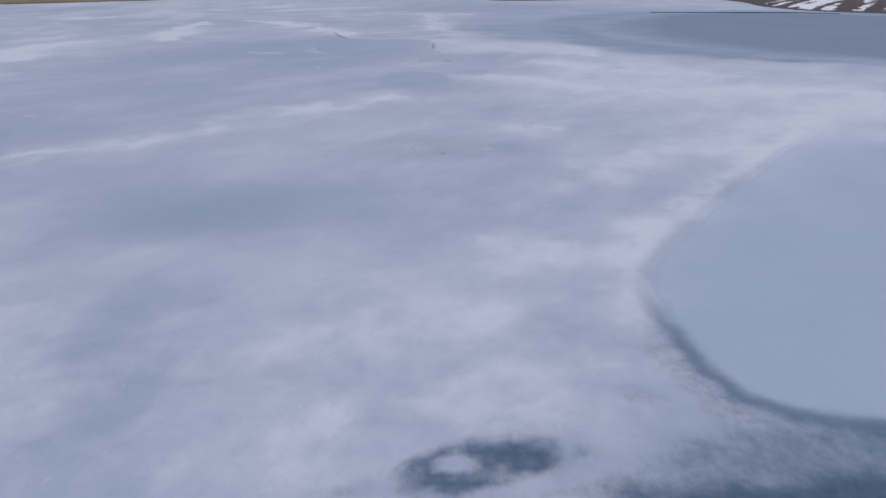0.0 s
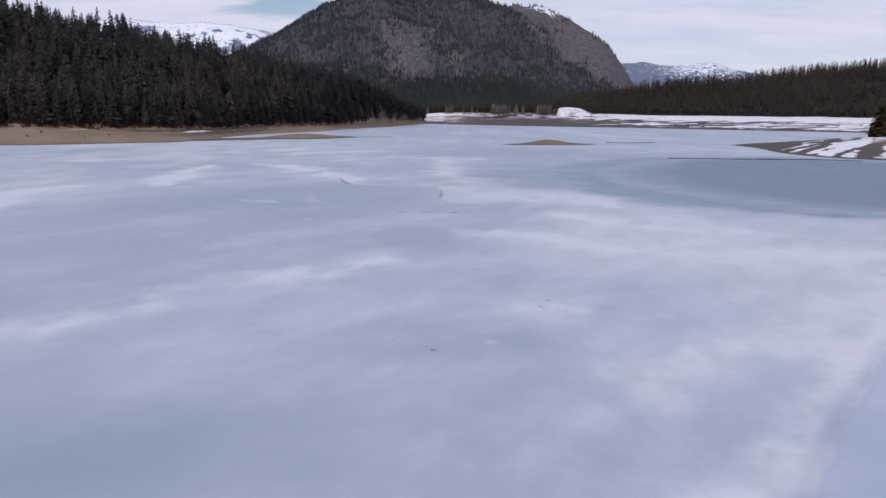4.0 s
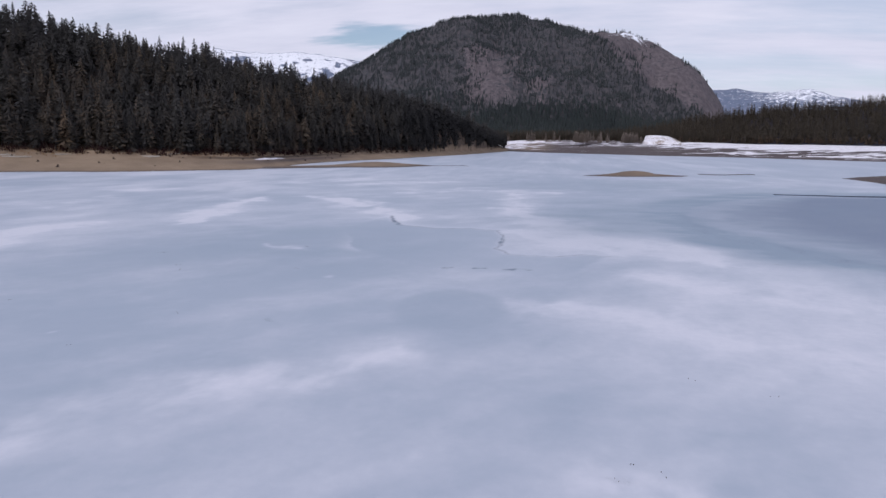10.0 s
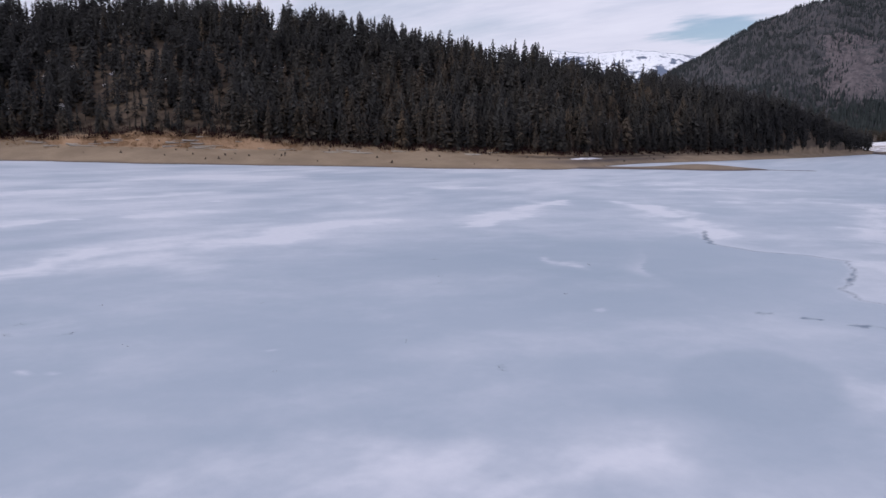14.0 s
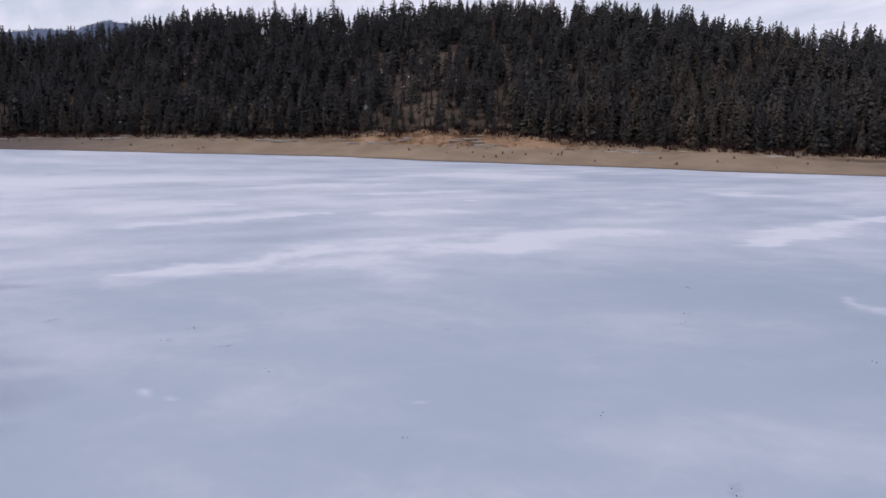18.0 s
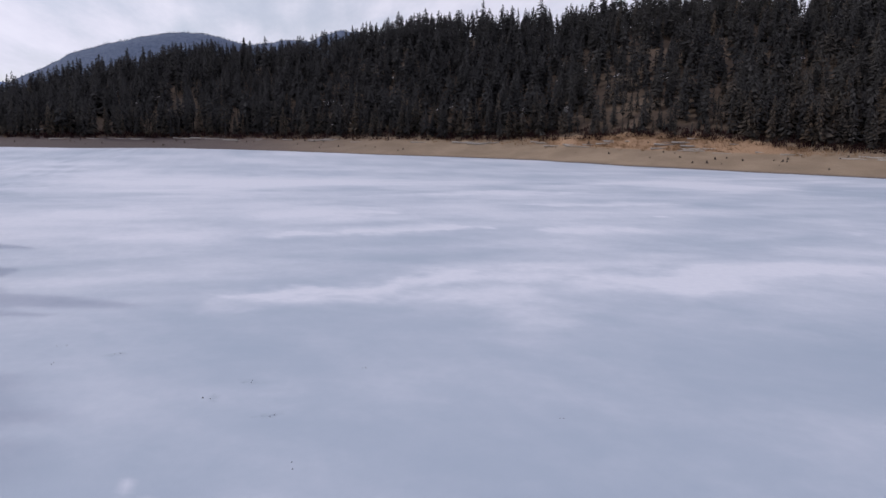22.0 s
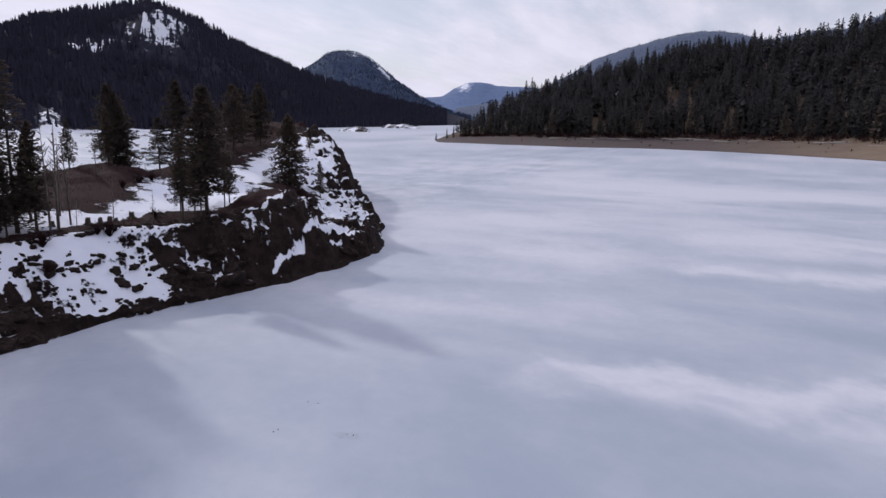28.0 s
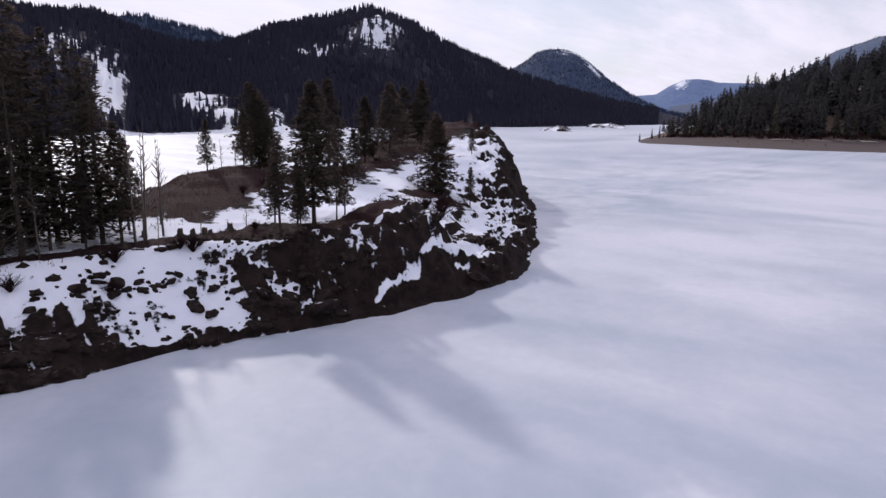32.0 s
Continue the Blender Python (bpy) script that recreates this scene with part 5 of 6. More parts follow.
def pine_meshes(seed, height, branches, tufts, reach, bare, droop, flat=0.35):
    """Trunk, limbs and needle crown of one pine."""
    rnd = random.Random(seed)
    bend = [rnd.uniform(-0.12, 0.12) for _ in range(2)]

    def axis(f):
        return Vector((bend[0] * math.sin(f * 3), bend[1] * math.sin(f * 2.3), f * height))

    bm = bmesh.new()
    r0 = 0.011 * height + 0.03
    tube(bm, [axis(f) + Vector((0, 0, -0.35 if f == 0 else 0)) for f in (0, 0.03, 0.1, 0.3, 0.5, 0.7, 0.88, 1.0)], [r0 * 1.35, r0 * 1.05, r0 * 0.95, r0 * 0.8, r0 * 0.62, r0 * 0.4, r0 * 0.18, 0.012], 8)
    trunk = mesh_of("trunk", bm, BARK, True)
    limbs = bmesh.new()
    pts, tris, tint = [], [], []
    for i in range(branches):
        f = bare + (0.985 - bare) * ((i + rnd.random()) / branches)
        g = (f - bare) / (1 - bare)
        length = reach * height * ((1 - g) ** 0.7 * (0.55 + 0.45 * min(1, g * 4 + 0.2)) + 0.02) * rnd.uniform(0.55, 1.2)
        a = i * 2.399 + rnd.uniform(-0.5, 0.5)
        tip_drop = -droop * length * (1 - g) + 0.35 * length * g + rnd.uniform(-0.15, 0.1) * length
        root = axis(f)
        out = Vector((math.cos(a), math.sin(a), 0))
        bent = root + out * length * 0.55 + Vector((0, 0, tip_drop * 0.4 + 0.06 * length))
        end = root + out * length + Vector((0, 0, tip_drop))
        tube(limbs, [root, bent, end], [0.012 + 0.016 * length, 0.008 + 0.009 * length, 0.005], 3, False)
        side = Vector((-out.y, out.x, 0))
        count = max(4, round(1.45 * tufts * (0.35 + length / (reach * height))))
        for k in range(count):
            q = rnd.uniform(0.22, 1.03)
            spread_here = length * 0.32 * math.sin(min(1, q * 1.1) * 2.6) + 0.1
            c = root.lerp(bent, q / 0.55) if q < 0.55 else bent.lerp(end, (q - 0.55) / 0.45)
            c = c + side * rnd.uniform(-1, 1) * spread_here + Vector((0, 0, rnd.uniform(-0.26, 0.24)))
            # tufts get paler outward along the branch, and from their base to their tip
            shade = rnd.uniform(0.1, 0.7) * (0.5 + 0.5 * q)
            for _ in range(4):
                th, size = rnd.uniform(0, 6.2832), rnd.uniform(0.17, 0.40) * (0.7 + 0.02 * height)
                d = Vector((math.cos(th), math.sin(th), rnd.uniform(-flat, flat + 0.25))).normalized() * size
                w = d.cross(Vector((rnd.uniform(-1, 1), rnd.uniform(-1, 1), 1))).normalized() * size * 0.30
                b = len(pts)
                pts += [c - d * 0.35 + w, c - d * 0.35 - w, c + d]
                tris.append((b, b + 1, b + 2))
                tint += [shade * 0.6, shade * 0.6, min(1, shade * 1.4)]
    limb_mesh = mesh_of("limb_frame", limbs, BARK)
    crown = mesh_from("crown", [tuple(p) for p in pts], tris, {"tint": tint})
    crown.materials.append(PINE)
    return trunk, limb_mesh, crown


def pine(meshes, x, y, z, scale, turn, label, group, fat):
    e = base_empty("pine_tree", label, "tree", group)
    for name, me in zip(("trunk", "limb_frame", "crown"), meshes):
        put(name, me, None, e, kind="stuff" if name == "limb_frame" else "")
    e.matrix_basis = pose(x, y, z, 0, 0, turn) @ Matrix.Diagonal((scale * fat, scale * fat, scale, 1))
    return e


dense_a = pine_meshes(1, 13.0, 92, 26, 0.26, 0.14, 0.08)
dense_b = pine_meshes(2, 13.0, 76, 24, 0.30, 0.2, 0.0)
open_a = pine_meshes(3, 15.0, 66, 13, 0.22, 0.05, 0.5, 0.12)
open_b = pine_meshes(4, 15.0, 56, 13, 0.24, 0.09, 0.55, 0.12)
bared = pine_meshes(8, 12.0, 58, 17, 0.21, 0.30, 0.15)
slim = pine_meshes(5, 10.0, 66, 16, 0.20, 0.2, 0.2)
young = pine_meshes(6, 5.0, 34, 12, 0.30, 0.16, -0.1)
wide = pine_meshes(7, 10.0, 120, 34, 0.36, 0.04, 0.3)
KINDS = {"q": (bared, 12.0), "w": (wide, 10.0), "a": (dense_a, 13.0), "b": (dense_b, 13.0), "o": (open_a, 15.0), "p": (open_b, 15.0), "s": (slim, 10.0), "y": (young, 5.0)}
# kind, x, y, height
STAND = [("a", -113.9, 8.6, 12.2), ("b", -111.0, 11.0, 11.0), ("a", -116.5, 6.5, 10.5), ("a", -128.1, 7.1, 13.0), ("b", -125.8, 5.0, 9.0), ("a", -139.7, 3.1, 11.0), ("b", -142.0, 7.0, 12.0), ("s", -137.0, 6.0, 8.0),
         ("a", -153.1, 4.4, 11.5), ("b", -151.0, 1.5, 10.0), ("s", -156.5, 0.5, 9.0), ("s", -147.0, 0.0, 8.0), ("w", -131.5, 27.2, 10.4), ("s", -135.5, 30.5, 5.6), ("s", -155.9, 14.4, 4.6), ("y", -124.5, -21.5, 6.8),
         ("q", -91.8, 42.9, 6.6), ("q", -92.9, 42.2, 8.2), ("q", -94.6, 43.0, 5.4), ("s", -95.8, 41.0, 6.0), ("a", -98.3, 40.4, 12.8), ("q", -101.2, 40.4, 5.6), ("s", -103.2, 39.4, 5.6), ("q", -118.5, 20.5, 8.4), ("s", -120.5, 21.5, 7.0),
         ("o", -75.0, 28.0, 17.5), ("p", -75.7, 30.7, 18.5), ("o", -73.0, 32.0, 16.0), ("o", -77.8, 31.0, 16.5), ("p", -79.3, 32.6, 15.5), ("o", -80.4, 33.8, 14.6), ("s", -81.5, 35.0, 9.6), ("p", -72.0, 29.0, 18.0),
         ("o", -70.5, 33.0, 17.0), ("p", -76.0, 25.0, 16.0), ("s", -76.2, 33.6, 9.0), ("o", -82.0, 27.0, 13.0), ("p", -68.0, 27.0, 17.0), ("o", -79.0, 22.0, 15.0), ("s", -84.5, 30.0, 8.0), ("p", -66.0, 33.5, 16.0),
         ("o", -71.0, 22.0, 16.0), ("p", -63.0, 29.0, 17.0), ("o", -61.5, 35.0, 15.0), ("s", -104.5, 10.5, 6.5), ("s", -107.5, 14.5, 7.0), ("o", -86.0, 20.0, 12.0), ("s", -64.5, 36.0, 9.0),
         ("p", -73.8, 34.5, 15.5), ("o", -69.0, 30.5, 18.5), ("p", -77.0, 28.2, 17.0), ("o", -66.5, 30.0, 17.5), ("s", -78.4, 35.2, 6.5), ("p", -80.8, 30.6, 14.0)]
WORDS = {"q": "dark pine with a bare lower trunk and open crown", "w": "broad bushy pine with low branches on the rocky slope", "a": "dense dark green pine on the rocky peninsula", "b": "broad dark green pine on the rocky peninsula", "o": "tall thin pine with drooping open branches", "p": "tall open-branched pine among snow",
         "s": "slender small pine on the peninsula", "y": "young bushy pine standing alone on the shore"}
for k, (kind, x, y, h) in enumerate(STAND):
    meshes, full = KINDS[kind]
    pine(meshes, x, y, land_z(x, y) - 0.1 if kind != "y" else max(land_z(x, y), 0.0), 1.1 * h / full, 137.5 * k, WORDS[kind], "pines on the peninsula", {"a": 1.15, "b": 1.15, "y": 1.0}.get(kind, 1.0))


def bare_tree(seed, height):
    """Trunk with rising leafless branches."""
    rnd = random.Random(seed)
    t, b = bmesh.new(), bmesh.new()
    lean = (rnd.uniform(-0.05, 0.05) * height, rnd.uniform(-0.05, 0.05) * height)
    axis = lambda f: Vector((lean[0] * f, lean[1] * f, height * f))
    tube(t, [axis(f) - Vector((0, 0, 0.3 if f == 0 else 0)) for f in (0, 0.25, 0.5, 0.75, 1)], [0.012 * height, 0.010 * height, 0.007 * height, 0.004 * height, 0.008], 6)
    for i in range(22):
        f = rnd.uniform(0.3, 0.97)
        a, n = rnd.uniform(0, 6.28), height * (1.05 - f) * rnd.uniform(0.15, 0.32)
        p = axis(f)
        q = p + Vector((math.cos(a) * n * 0.6, math.sin(a) * n * 0.6, n * 0.7))
        tube(b, [p, p.lerp(q, 0.5) + Vector((math.cos(a), math.sin(a), -0.3)) * n * 0.06, q], [0.004 * height, 0.003 * height, 0.004], 4, False)
        for _ in range(4):
            r = p.lerp(q, rnd.uniform(0.3, 0.9))
            c = rnd.uniform(0, 6.28)
            tube(b, [r, r + Vector((math.cos(c) * 0.3, math.sin(c) * 0.3, rnd.uniform(0.2, 0.5))) * n * 0.7], [0.008, 0.003], 3, False)
    return mesh_of("trunk", t, GREY_BARK, True), mesh_of("branch_frame", b, GREY_BARK)


bare_kinds = [bare_tree(k, 10.0) for k in range(3)]
for k, (x, y, h) in enumerate(((-82.3, 35.8, 10.5), (-82.9, 36.2, 10.0), (-83.4, 35.4, 10.8), (-85.6, 34.4, 9.0), (-86.6, 39.2, 4.6), (-87.4, 30.5, 8.5), (-83.0, 38.5, 4.0), (-138.0, 8.6, 9.0), (-139.0, 5.0, 8.0),
                               (-100.5, 20.5, 5.0), (-104.0, 18.0, 4.5), (-90.3, 40.6, 3.8), (-74.5, 36.0, 7.0))):
    e = base_empty("bare_tree", "leafless grey sapling with thin rising branches", "tree", "bare trees on the peninsula")
    for name, me in zip(("trunk", "branch_frame"), bare_kinds[k % 3]):
        put(name, me, None, e, kind="stuff" if name == "branch_frame" else "")
    e.matrix_basis = pose(x, y, land_z(x, y) - 0.05, 0, 0, 80 * k) @ Matrix.Diagonal((h / 10, h / 10, h / 10, 1))


# ---- boulders of the peninsula ----
def rock_mesh(seed):
    bm = bmesh.new()
    bmesh.ops.create_icosphere(bm, subdivisions=2, radius=1.0)
    for v in bm.verts:
        p = v.co.copy()
        v.co *= 1 + 0.55 * noise.noise(p * 1.4 + Vector((seed * 3.1, 0, 0))) + 0.3 * noise.noise(p * 3.3 + Vector((0, seed * 2.3, 0)))
        v.co.z *= 0.72
    return mesh_of("boulder", bm, BASALT)


m, nn = material("dark_basalt")
rk = nn.noise(nn.coords(), 1.6, 7.0, 0.7)
none_geo = nn.add("ShaderNodeNewGeometry").outputs["Normal"]
rk_up = nn.add("ShaderNodeSeparateXYZ", {0: none_geo}).outputs[2]
rk_color = nn.mix(nn.ramp(rk, 0.35, 0.7), rgb(0.012, 0.0085, 0.008), rgb(0.043, 0.031, 0.027))
rk_snow = nn.ramp(nn.math("ADD", nn.math("MULTIPLY", rk_up, 0.7), nn.math("MULTIPLY", rk, 0.6)), 1.02, 1.08)
finish(nn, nn.mix(rk_snow, rk_color, rgb(0.8, 0.82, 0.88)), 0.92, nn.bump(rk, 0.9, 0.2), Specular_IOR_Level=0.1)
BASALT = m
rocks = [rock_mesh(k) for k in range(8)]
rr = random.Random(31)


def boulder(x, y, size, sink):
    z = land_z(x, y)
    o = put("boulder", rocks[rr.randrange(8)], None, land)
    stretch = rr.uniform(0.8, 1.5)
    o.matrix_basis = pose(x, y, z - sink * size, rr.uniform(-25, 25), rr.uniform(-25, 25), rr.uniform(0, 360)) @ Matrix.Diagonal((size * stretch, size / stretch, size * rr.uniform(0.5, 0.9), 1))


count = 0
while count < 130:                       # scattered over the snowy bank
    x, y = rr.uniform(-95, -58), rr.uniform(30, 50)
    d = float(inside_distance(np.array([x]), np.array([y]), LAND)[0])
    if 0.6 < d < 9.5:
        low = 1 - d / 9.5
        boulder(x, y, rr.choice((0.2, 0.26, 0.33, 0.42, 0.58)) * rr.uniform(0.8, 1.2) * (1 + 0.5 * low * rr.random()), 0.15)
        count += 1
while count < 215:                       # knobs of dark rock standing in rows along the foot of the bank
    x, y = rr.uniform(-96, -58), rr.uniform(42, 50)
    d = float(inside_distance(np.array([x]), np.array([y]), LAND)[0])
    lump = float(fbm(np.array([x / 2.1]), np.array([3.3]), 321, 3)[0])
    if 0.2 < d < 0.5 + 13 * max(0.0, lump - 0.47):
        boulder(x, y, rr.uniform(0.4, 1.1), 0.4)
        count += 1
while count < 295:                       # blocks of the dark face and the tip
    x, y = rr.uniform(-178, -88), rr.uniform(5, 52)
    d = float(inside_distance(np.array([x]), np.array([y]), LAND)[0])
    scar = float(polyline_distance(np.array([x]), np.array([y]), SCAR)[0])
    if 0.2 < d < 7 and scar > 1.6:
        boulder(x, y, rr.uniform(0.4, 1.3), 0.5)
        count += 1


def loose_stones(count):
    """Small stones showing through the snow of the bank, joined."""
    P, T = [], []
    xs, ys = np.random.default_rng(33).uniform((-96, 28), (-58, 50), (count * 6, 2)).T
    ds = inside_distance(xs, ys, LAND)
    ok = np.nonzero((ds > 0.5) & (ds < 10) & (fbm(xs / 2.6, ys / 2.6, 351, 3) > 0.52))[0][:count]
    for x, y, z in zip(xs[ok].tolist(), ys[ok].tolist(), land_height(xs[ok], ys[ok])[0].tolist()):
        r, b = rr.choice((0.08, 0.12, 0.16, 0.22, 0.34)) * rr.uniform(0.8, 1.3), len(P)
        ring = [(math.cos(1.047 * i) * r * rr.uniform(0.7, 1.5), math.sin(1.047 * i) * r * rr.uniform(0.6, 1.1)) for i in range(6)]
        P += [(x + p, y + q, z - 0.15) for p, q in ring] + [(x + p * 0.8, y + q * 0.8, z + r * rr.uniform(0.25, 0.6)) for p, q in ring] + [(x, y, z + r * 0.7)]
        for i in range(6):
            j = (i + 1) % 6
            T += [(b + i, b + j, b + 6 + j), (b + i, b + 6 + j, b + 6 + i), (b + 6 + i, b + 6 + j, b + 12)]
    put("loose_stones", mesh_from("loose_stones", P, T), BASALT, None, "small dark stones showing through the snowy bank", "stones", "", "stuff")


loose_stones(560)


# ---- stumps, logs, brush ----
def stump_mesh(seed):
    rnd = random.Random(seed)
    bm = bmesh.new()
    rings = []
    for z, r in ((-0.15, 1.5), (0.1, 1.15), (0.4, 0.95), (0.75, 0.88), (1.0, 0.85)):
        rings.append([bm.verts.new((math.cos(a) * r * 0.4 * rnd.uniform(0.85, 1.2), math.sin(a) * r * 0.4 * rnd.uniform(0.85, 1.2), z + (rnd.uniform(-0.12, 0.22) if z == 1.0 else 0))) for a in [6.2832 * i / 10 for i in range(10)]])
    for a, b in zip(rings[:-1], rings[1:]):
        for i in range(10):
            bm.faces.new((a[i], a[(i + 1) % 10], b[(i + 1) % 10], b[i]))
    top = bm.verts.new((0, 0, 0.9))
    for i in range(10):
        bm.faces.new((rings[-1][i], rings[-1][(i + 1) % 10], top))
    for k in range(4):
        a = 1.57 * k + rnd.uniform(-0.4, 0.4)
        tube(bm, [(math.cos(a) * 0.3, math.sin(a) * 0.3, 0.25), (math.cos(a) * 0.75, math.sin(a) * 0.75, 0.05), (math.cos(a) * 1.1, math.sin(a) * 1.1, -0.15)], [0.14, 0.10, 0.03], 5)
    return mesh_of("tree_stump", bm, STUMP)


stumps = [stump_mesh(k) for k in range(5)]
for k, (x, y, h) in enumerate(((-86.6, 35.6, 0.9), (-87.4, 36.4, 0.8), (-88.6, 36.4, 0.85), (-88.9, 36.9, 0.7), (-91.1, 36.7, 1.0), (-89.7, 40.4, 0.8), (-88.0, 39.0, 0.6), (-84.2, 33.5, 0.7), (-81.0, 36.6, 0.6))):
    o = put("tree_stump", stumps[k % 5], None, None, "old dark sawn stump standing in snow", "stump", "stumps on the peninsula")
    o.matrix_basis = pose(x, y, land_z(x, y), 0, 0, 77 * k) @ Matrix.Diagonal((h * 0.75, h * 0.75, h * 0.72, 1))


def shore_place(a, u):
    x, y = polar(np.array([a]), SHORE(np.array([a])) + u)
    return float(x[0]), float(y[0]), float(hill_height(np.array([a]), np.array([float(u)]))[0])


for k in range(90):
    a, u = rr.uniform(16, 104), rr.uniform(10, 42)
    x, y, z = shore_place(a, u)
    o = put("tree_stump", stumps[k % 5], None, None, "weathered dark stump on the bare beach", "stump", "stumps on the beach")
    h = rr.uniform(0.45, 1.15)
    o.matrix_basis = pose(x, y, z - 0.1, rr.uniform(-12, 12), rr.uniform(-12, 12), rr.uniform(0, 360)) @ Matrix.Diagonal((h, h, h, 1))


def log_mesh(seed):
    rnd = random.Random(seed)
    bm = bmesh.new()
    pts = [(x, rnd.uniform(-0.12, 0.12), rnd.uniform(-0.03, 0.08)) for x in (-4, -2, 0, 2, 4)]
    tube(bm, pts, [0.30, 0.27, 0.24, 0.19, 0.10], 8)
    for _ in range(3):
        p = Vector(pts[rnd.randrange(1, 4)])
        tube(bm, [p, p + Vector((rnd.uniform(-0.4, 0.4), rnd.uniform(-0.5, 0.5), rnd.uniform(0.3, 0.7)))], [0.08, 0.02], 5)
    return mesh_of("driftwood_log", bm, DRIFT)


logs = [log_mesh(k) for k in range(4)]
for k in range(64):
    a, u = (rr.uniform(52, 100), rr.uniform(33, 41)) if k < 50 else (rr.uniform(24, 56), rr.uniform(30, 43))
    x, y, z = shore_place(a, u)
    o = put("driftwood_log", logs[k % 4], None, None, "pale weathered driftwood log lying on the beach", "log", "logs on the beach")
    h = rr.uniform(0.8, 1.7)
    o.matrix_basis = pose(x, y, z + 0.15 * h, 0, rr.uniform(-3, 3), a + rr.uniform(-16, 16)) @ Matrix.Diagonal((h, h, h, 1))


def blades(name, x, y, z, height, spread, per, mats, label, category, seed, tone):
    """Thin upright blades in clumps, joined."""
    r = np.random.default_rng(seed)
    n = len(x)
    cx = np.repeat(x, per) + r.normal(0, spread, n * per)
    cy = np.repeat(y, per) + r.normal(0, spread, n * per)
    cz = np.repeat(z, per)
    h = np.repeat(height, per) * r.uniform(0.5, 1.2, n * per)
    a = r.uniform(0, 6.2832, n * per)
    w = 0.07 * h + 0.02
    dx, dy = np.cos(a) * w, np.sin(a) * w
    lean = r.normal(0, 0.35, (2, n * per)) * h
    P = np.stack([np.stack([cx - dx, cy - dy, cz - 0.15], -1), np.stack([cx + dx, cy + dy, cz - 0.15], -1), np.stack([cx + lean[0], cy + lean[1], cz + h], -1)], 1).reshape(-1, 3)
    c = np.clip(np.repeat(tone, per) + r.normal(0, 0.2, n * per), 0, 1)
    me = mesh_from(name, P, np.arange(n * per * 3).reshape(-1, 3), {"tint": np.repeat(c, 3)})
    put(name, me, mats, None, label, category, "", "stuff")


g = np.random.default_rng(11)
a = np.concatenate([g.normal(55, 6, 1300), g.uniform(22, 105, 700)])
u = np.concatenate([g.normal(40, 3.5, 1300), g.normal(44, 3, 700)])
x, y = polar(a, SHORE(a) + u)
blades("straw_grass", x, y, hill_height(a, u), g.uniform(0.6, 1.5, len(a)), 0.8, 9, STRAW, "golden dry grass along the top of the beach", "grass", 12, g.uniform(0.2, 1, len(a)))
a, u = g.uniform(10, 108, 2600), g.normal(47.5, 3.2, 2600)
x, y = polar(a, SHORE(a) + u)
blades("shore_brush", x, y, hill_height(a, u), g.uniform(1.0, 3.2, len(a)), 0.9, 10, BRUSH, "reddish brown leafless brush at the forest edge", "brush", 13, g.uniform(0.0, 0.9, len(a)))
# brush on the peninsula
x, y = g.uniform(-170, -60, 5200), g.uniform(-22, 46, 5200)
d = inside_distance(x, y, LAND)
rd = polyline_distance(x, y, RIDGE)
ok = (d > 4) & ((rd < 9) & (x < -86) | (np.abs(d - 10.5) < 1.6) & (x > -100) | (np.hypot((x + 121) / 7, (y - 35) / 5) < 1))
x, y = x[ok], y[ok]
blades("dead_grass", x, y, land_height(x, y)[0], g.uniform(0.12, 0.4, len(x)), 0.6, 6, BRUSH, "dead brown grass and low brush on the mound", "grass", 14, g.uniform(0.1, 0.9, len(x)))


def bush_mesh(seed):
    rnd = random.Random(seed)
    bm = bmesh.new()
    for _ in range(46):
        a, t = rnd.uniform(0, 6.28), rnd.uniform(0.1, 1.0)
        n = rnd.uniform(0.6, 1.15)
        q = Vector((math.cos(a) * math.sin(t), math.sin(a) * math.sin(t), math.cos(t))) * n
        tube(bm, [(0, 0, -0.1), q * 0.5 + Vector((0, 0, 0.08)), q], [0.03, 0.02, 0.006], 3, False)
        for _ in range(3):
            p = q * rnd.uniform(0.5, 0.95)
            tube(bm, [p, p + Vector((rnd.uniform(-0.25, 0.25), rnd.uniform(-0.25, 0.25), rnd.uniform(0, 0.3)))], [0.014, 0.004], 3, False)
    return mesh_of("bush", bm, BRUSH)


bushes = [bush_mesh(k) for k in range(3)]
for k, (x, y, h) in enumerate(((-85.2, 40.2, 1.6), (-79.0, 39.0, 1.5), (-77.5, 41.5, 1.2), (-84.4, 39.5, 1.2), (-119.0, 36.5, 1.8), (-121.5, 37.0, 2.0), (-124.0, 35.0, 1.9), (-117.0, 37.5, 1.5), (-126.0, 33.0, 1.7), (-111.5, 36.0, 1.4),
                               (-71.0, 40.0, 1.3), (-66.0, 38.5, 1.4), (-122.0, 34.0, 1.6), (-104.0, 24.0, 1.3), (-100.0, 25.5, 1.1), (-107.0, 23.0, 1.2), (-93.0, 38.0, 0.9))):
    o = put("bush", bushes[k % 3], None, None, "leafless brown bush on the peninsula", "bush", "bushes on the peninsula")
    o.matrix_basis = pose(x, y, land_z(x, y), 0, 0, 50 * k) @ Matrix.Diagonal((h, h, h, 1))

# ---- firs that can be told apart along the foot of the hill ----
fir_kinds = []
for k, sp in enumerate((0.15, 0.17, 0.19, 0.21, 0.14)):
    (p, t, c), (q, v) = conifer_arrays(230, 60 + k, sp, 0.06, 7)
    crown = mesh_from("crown", p, t, {"tint": c})
    trunk = mesh_from("trunk", q, v)
    crown.materials.append(NEEDLES), trunk.materials.append(BARK)
    fir_kinds.append((trunk, crown))


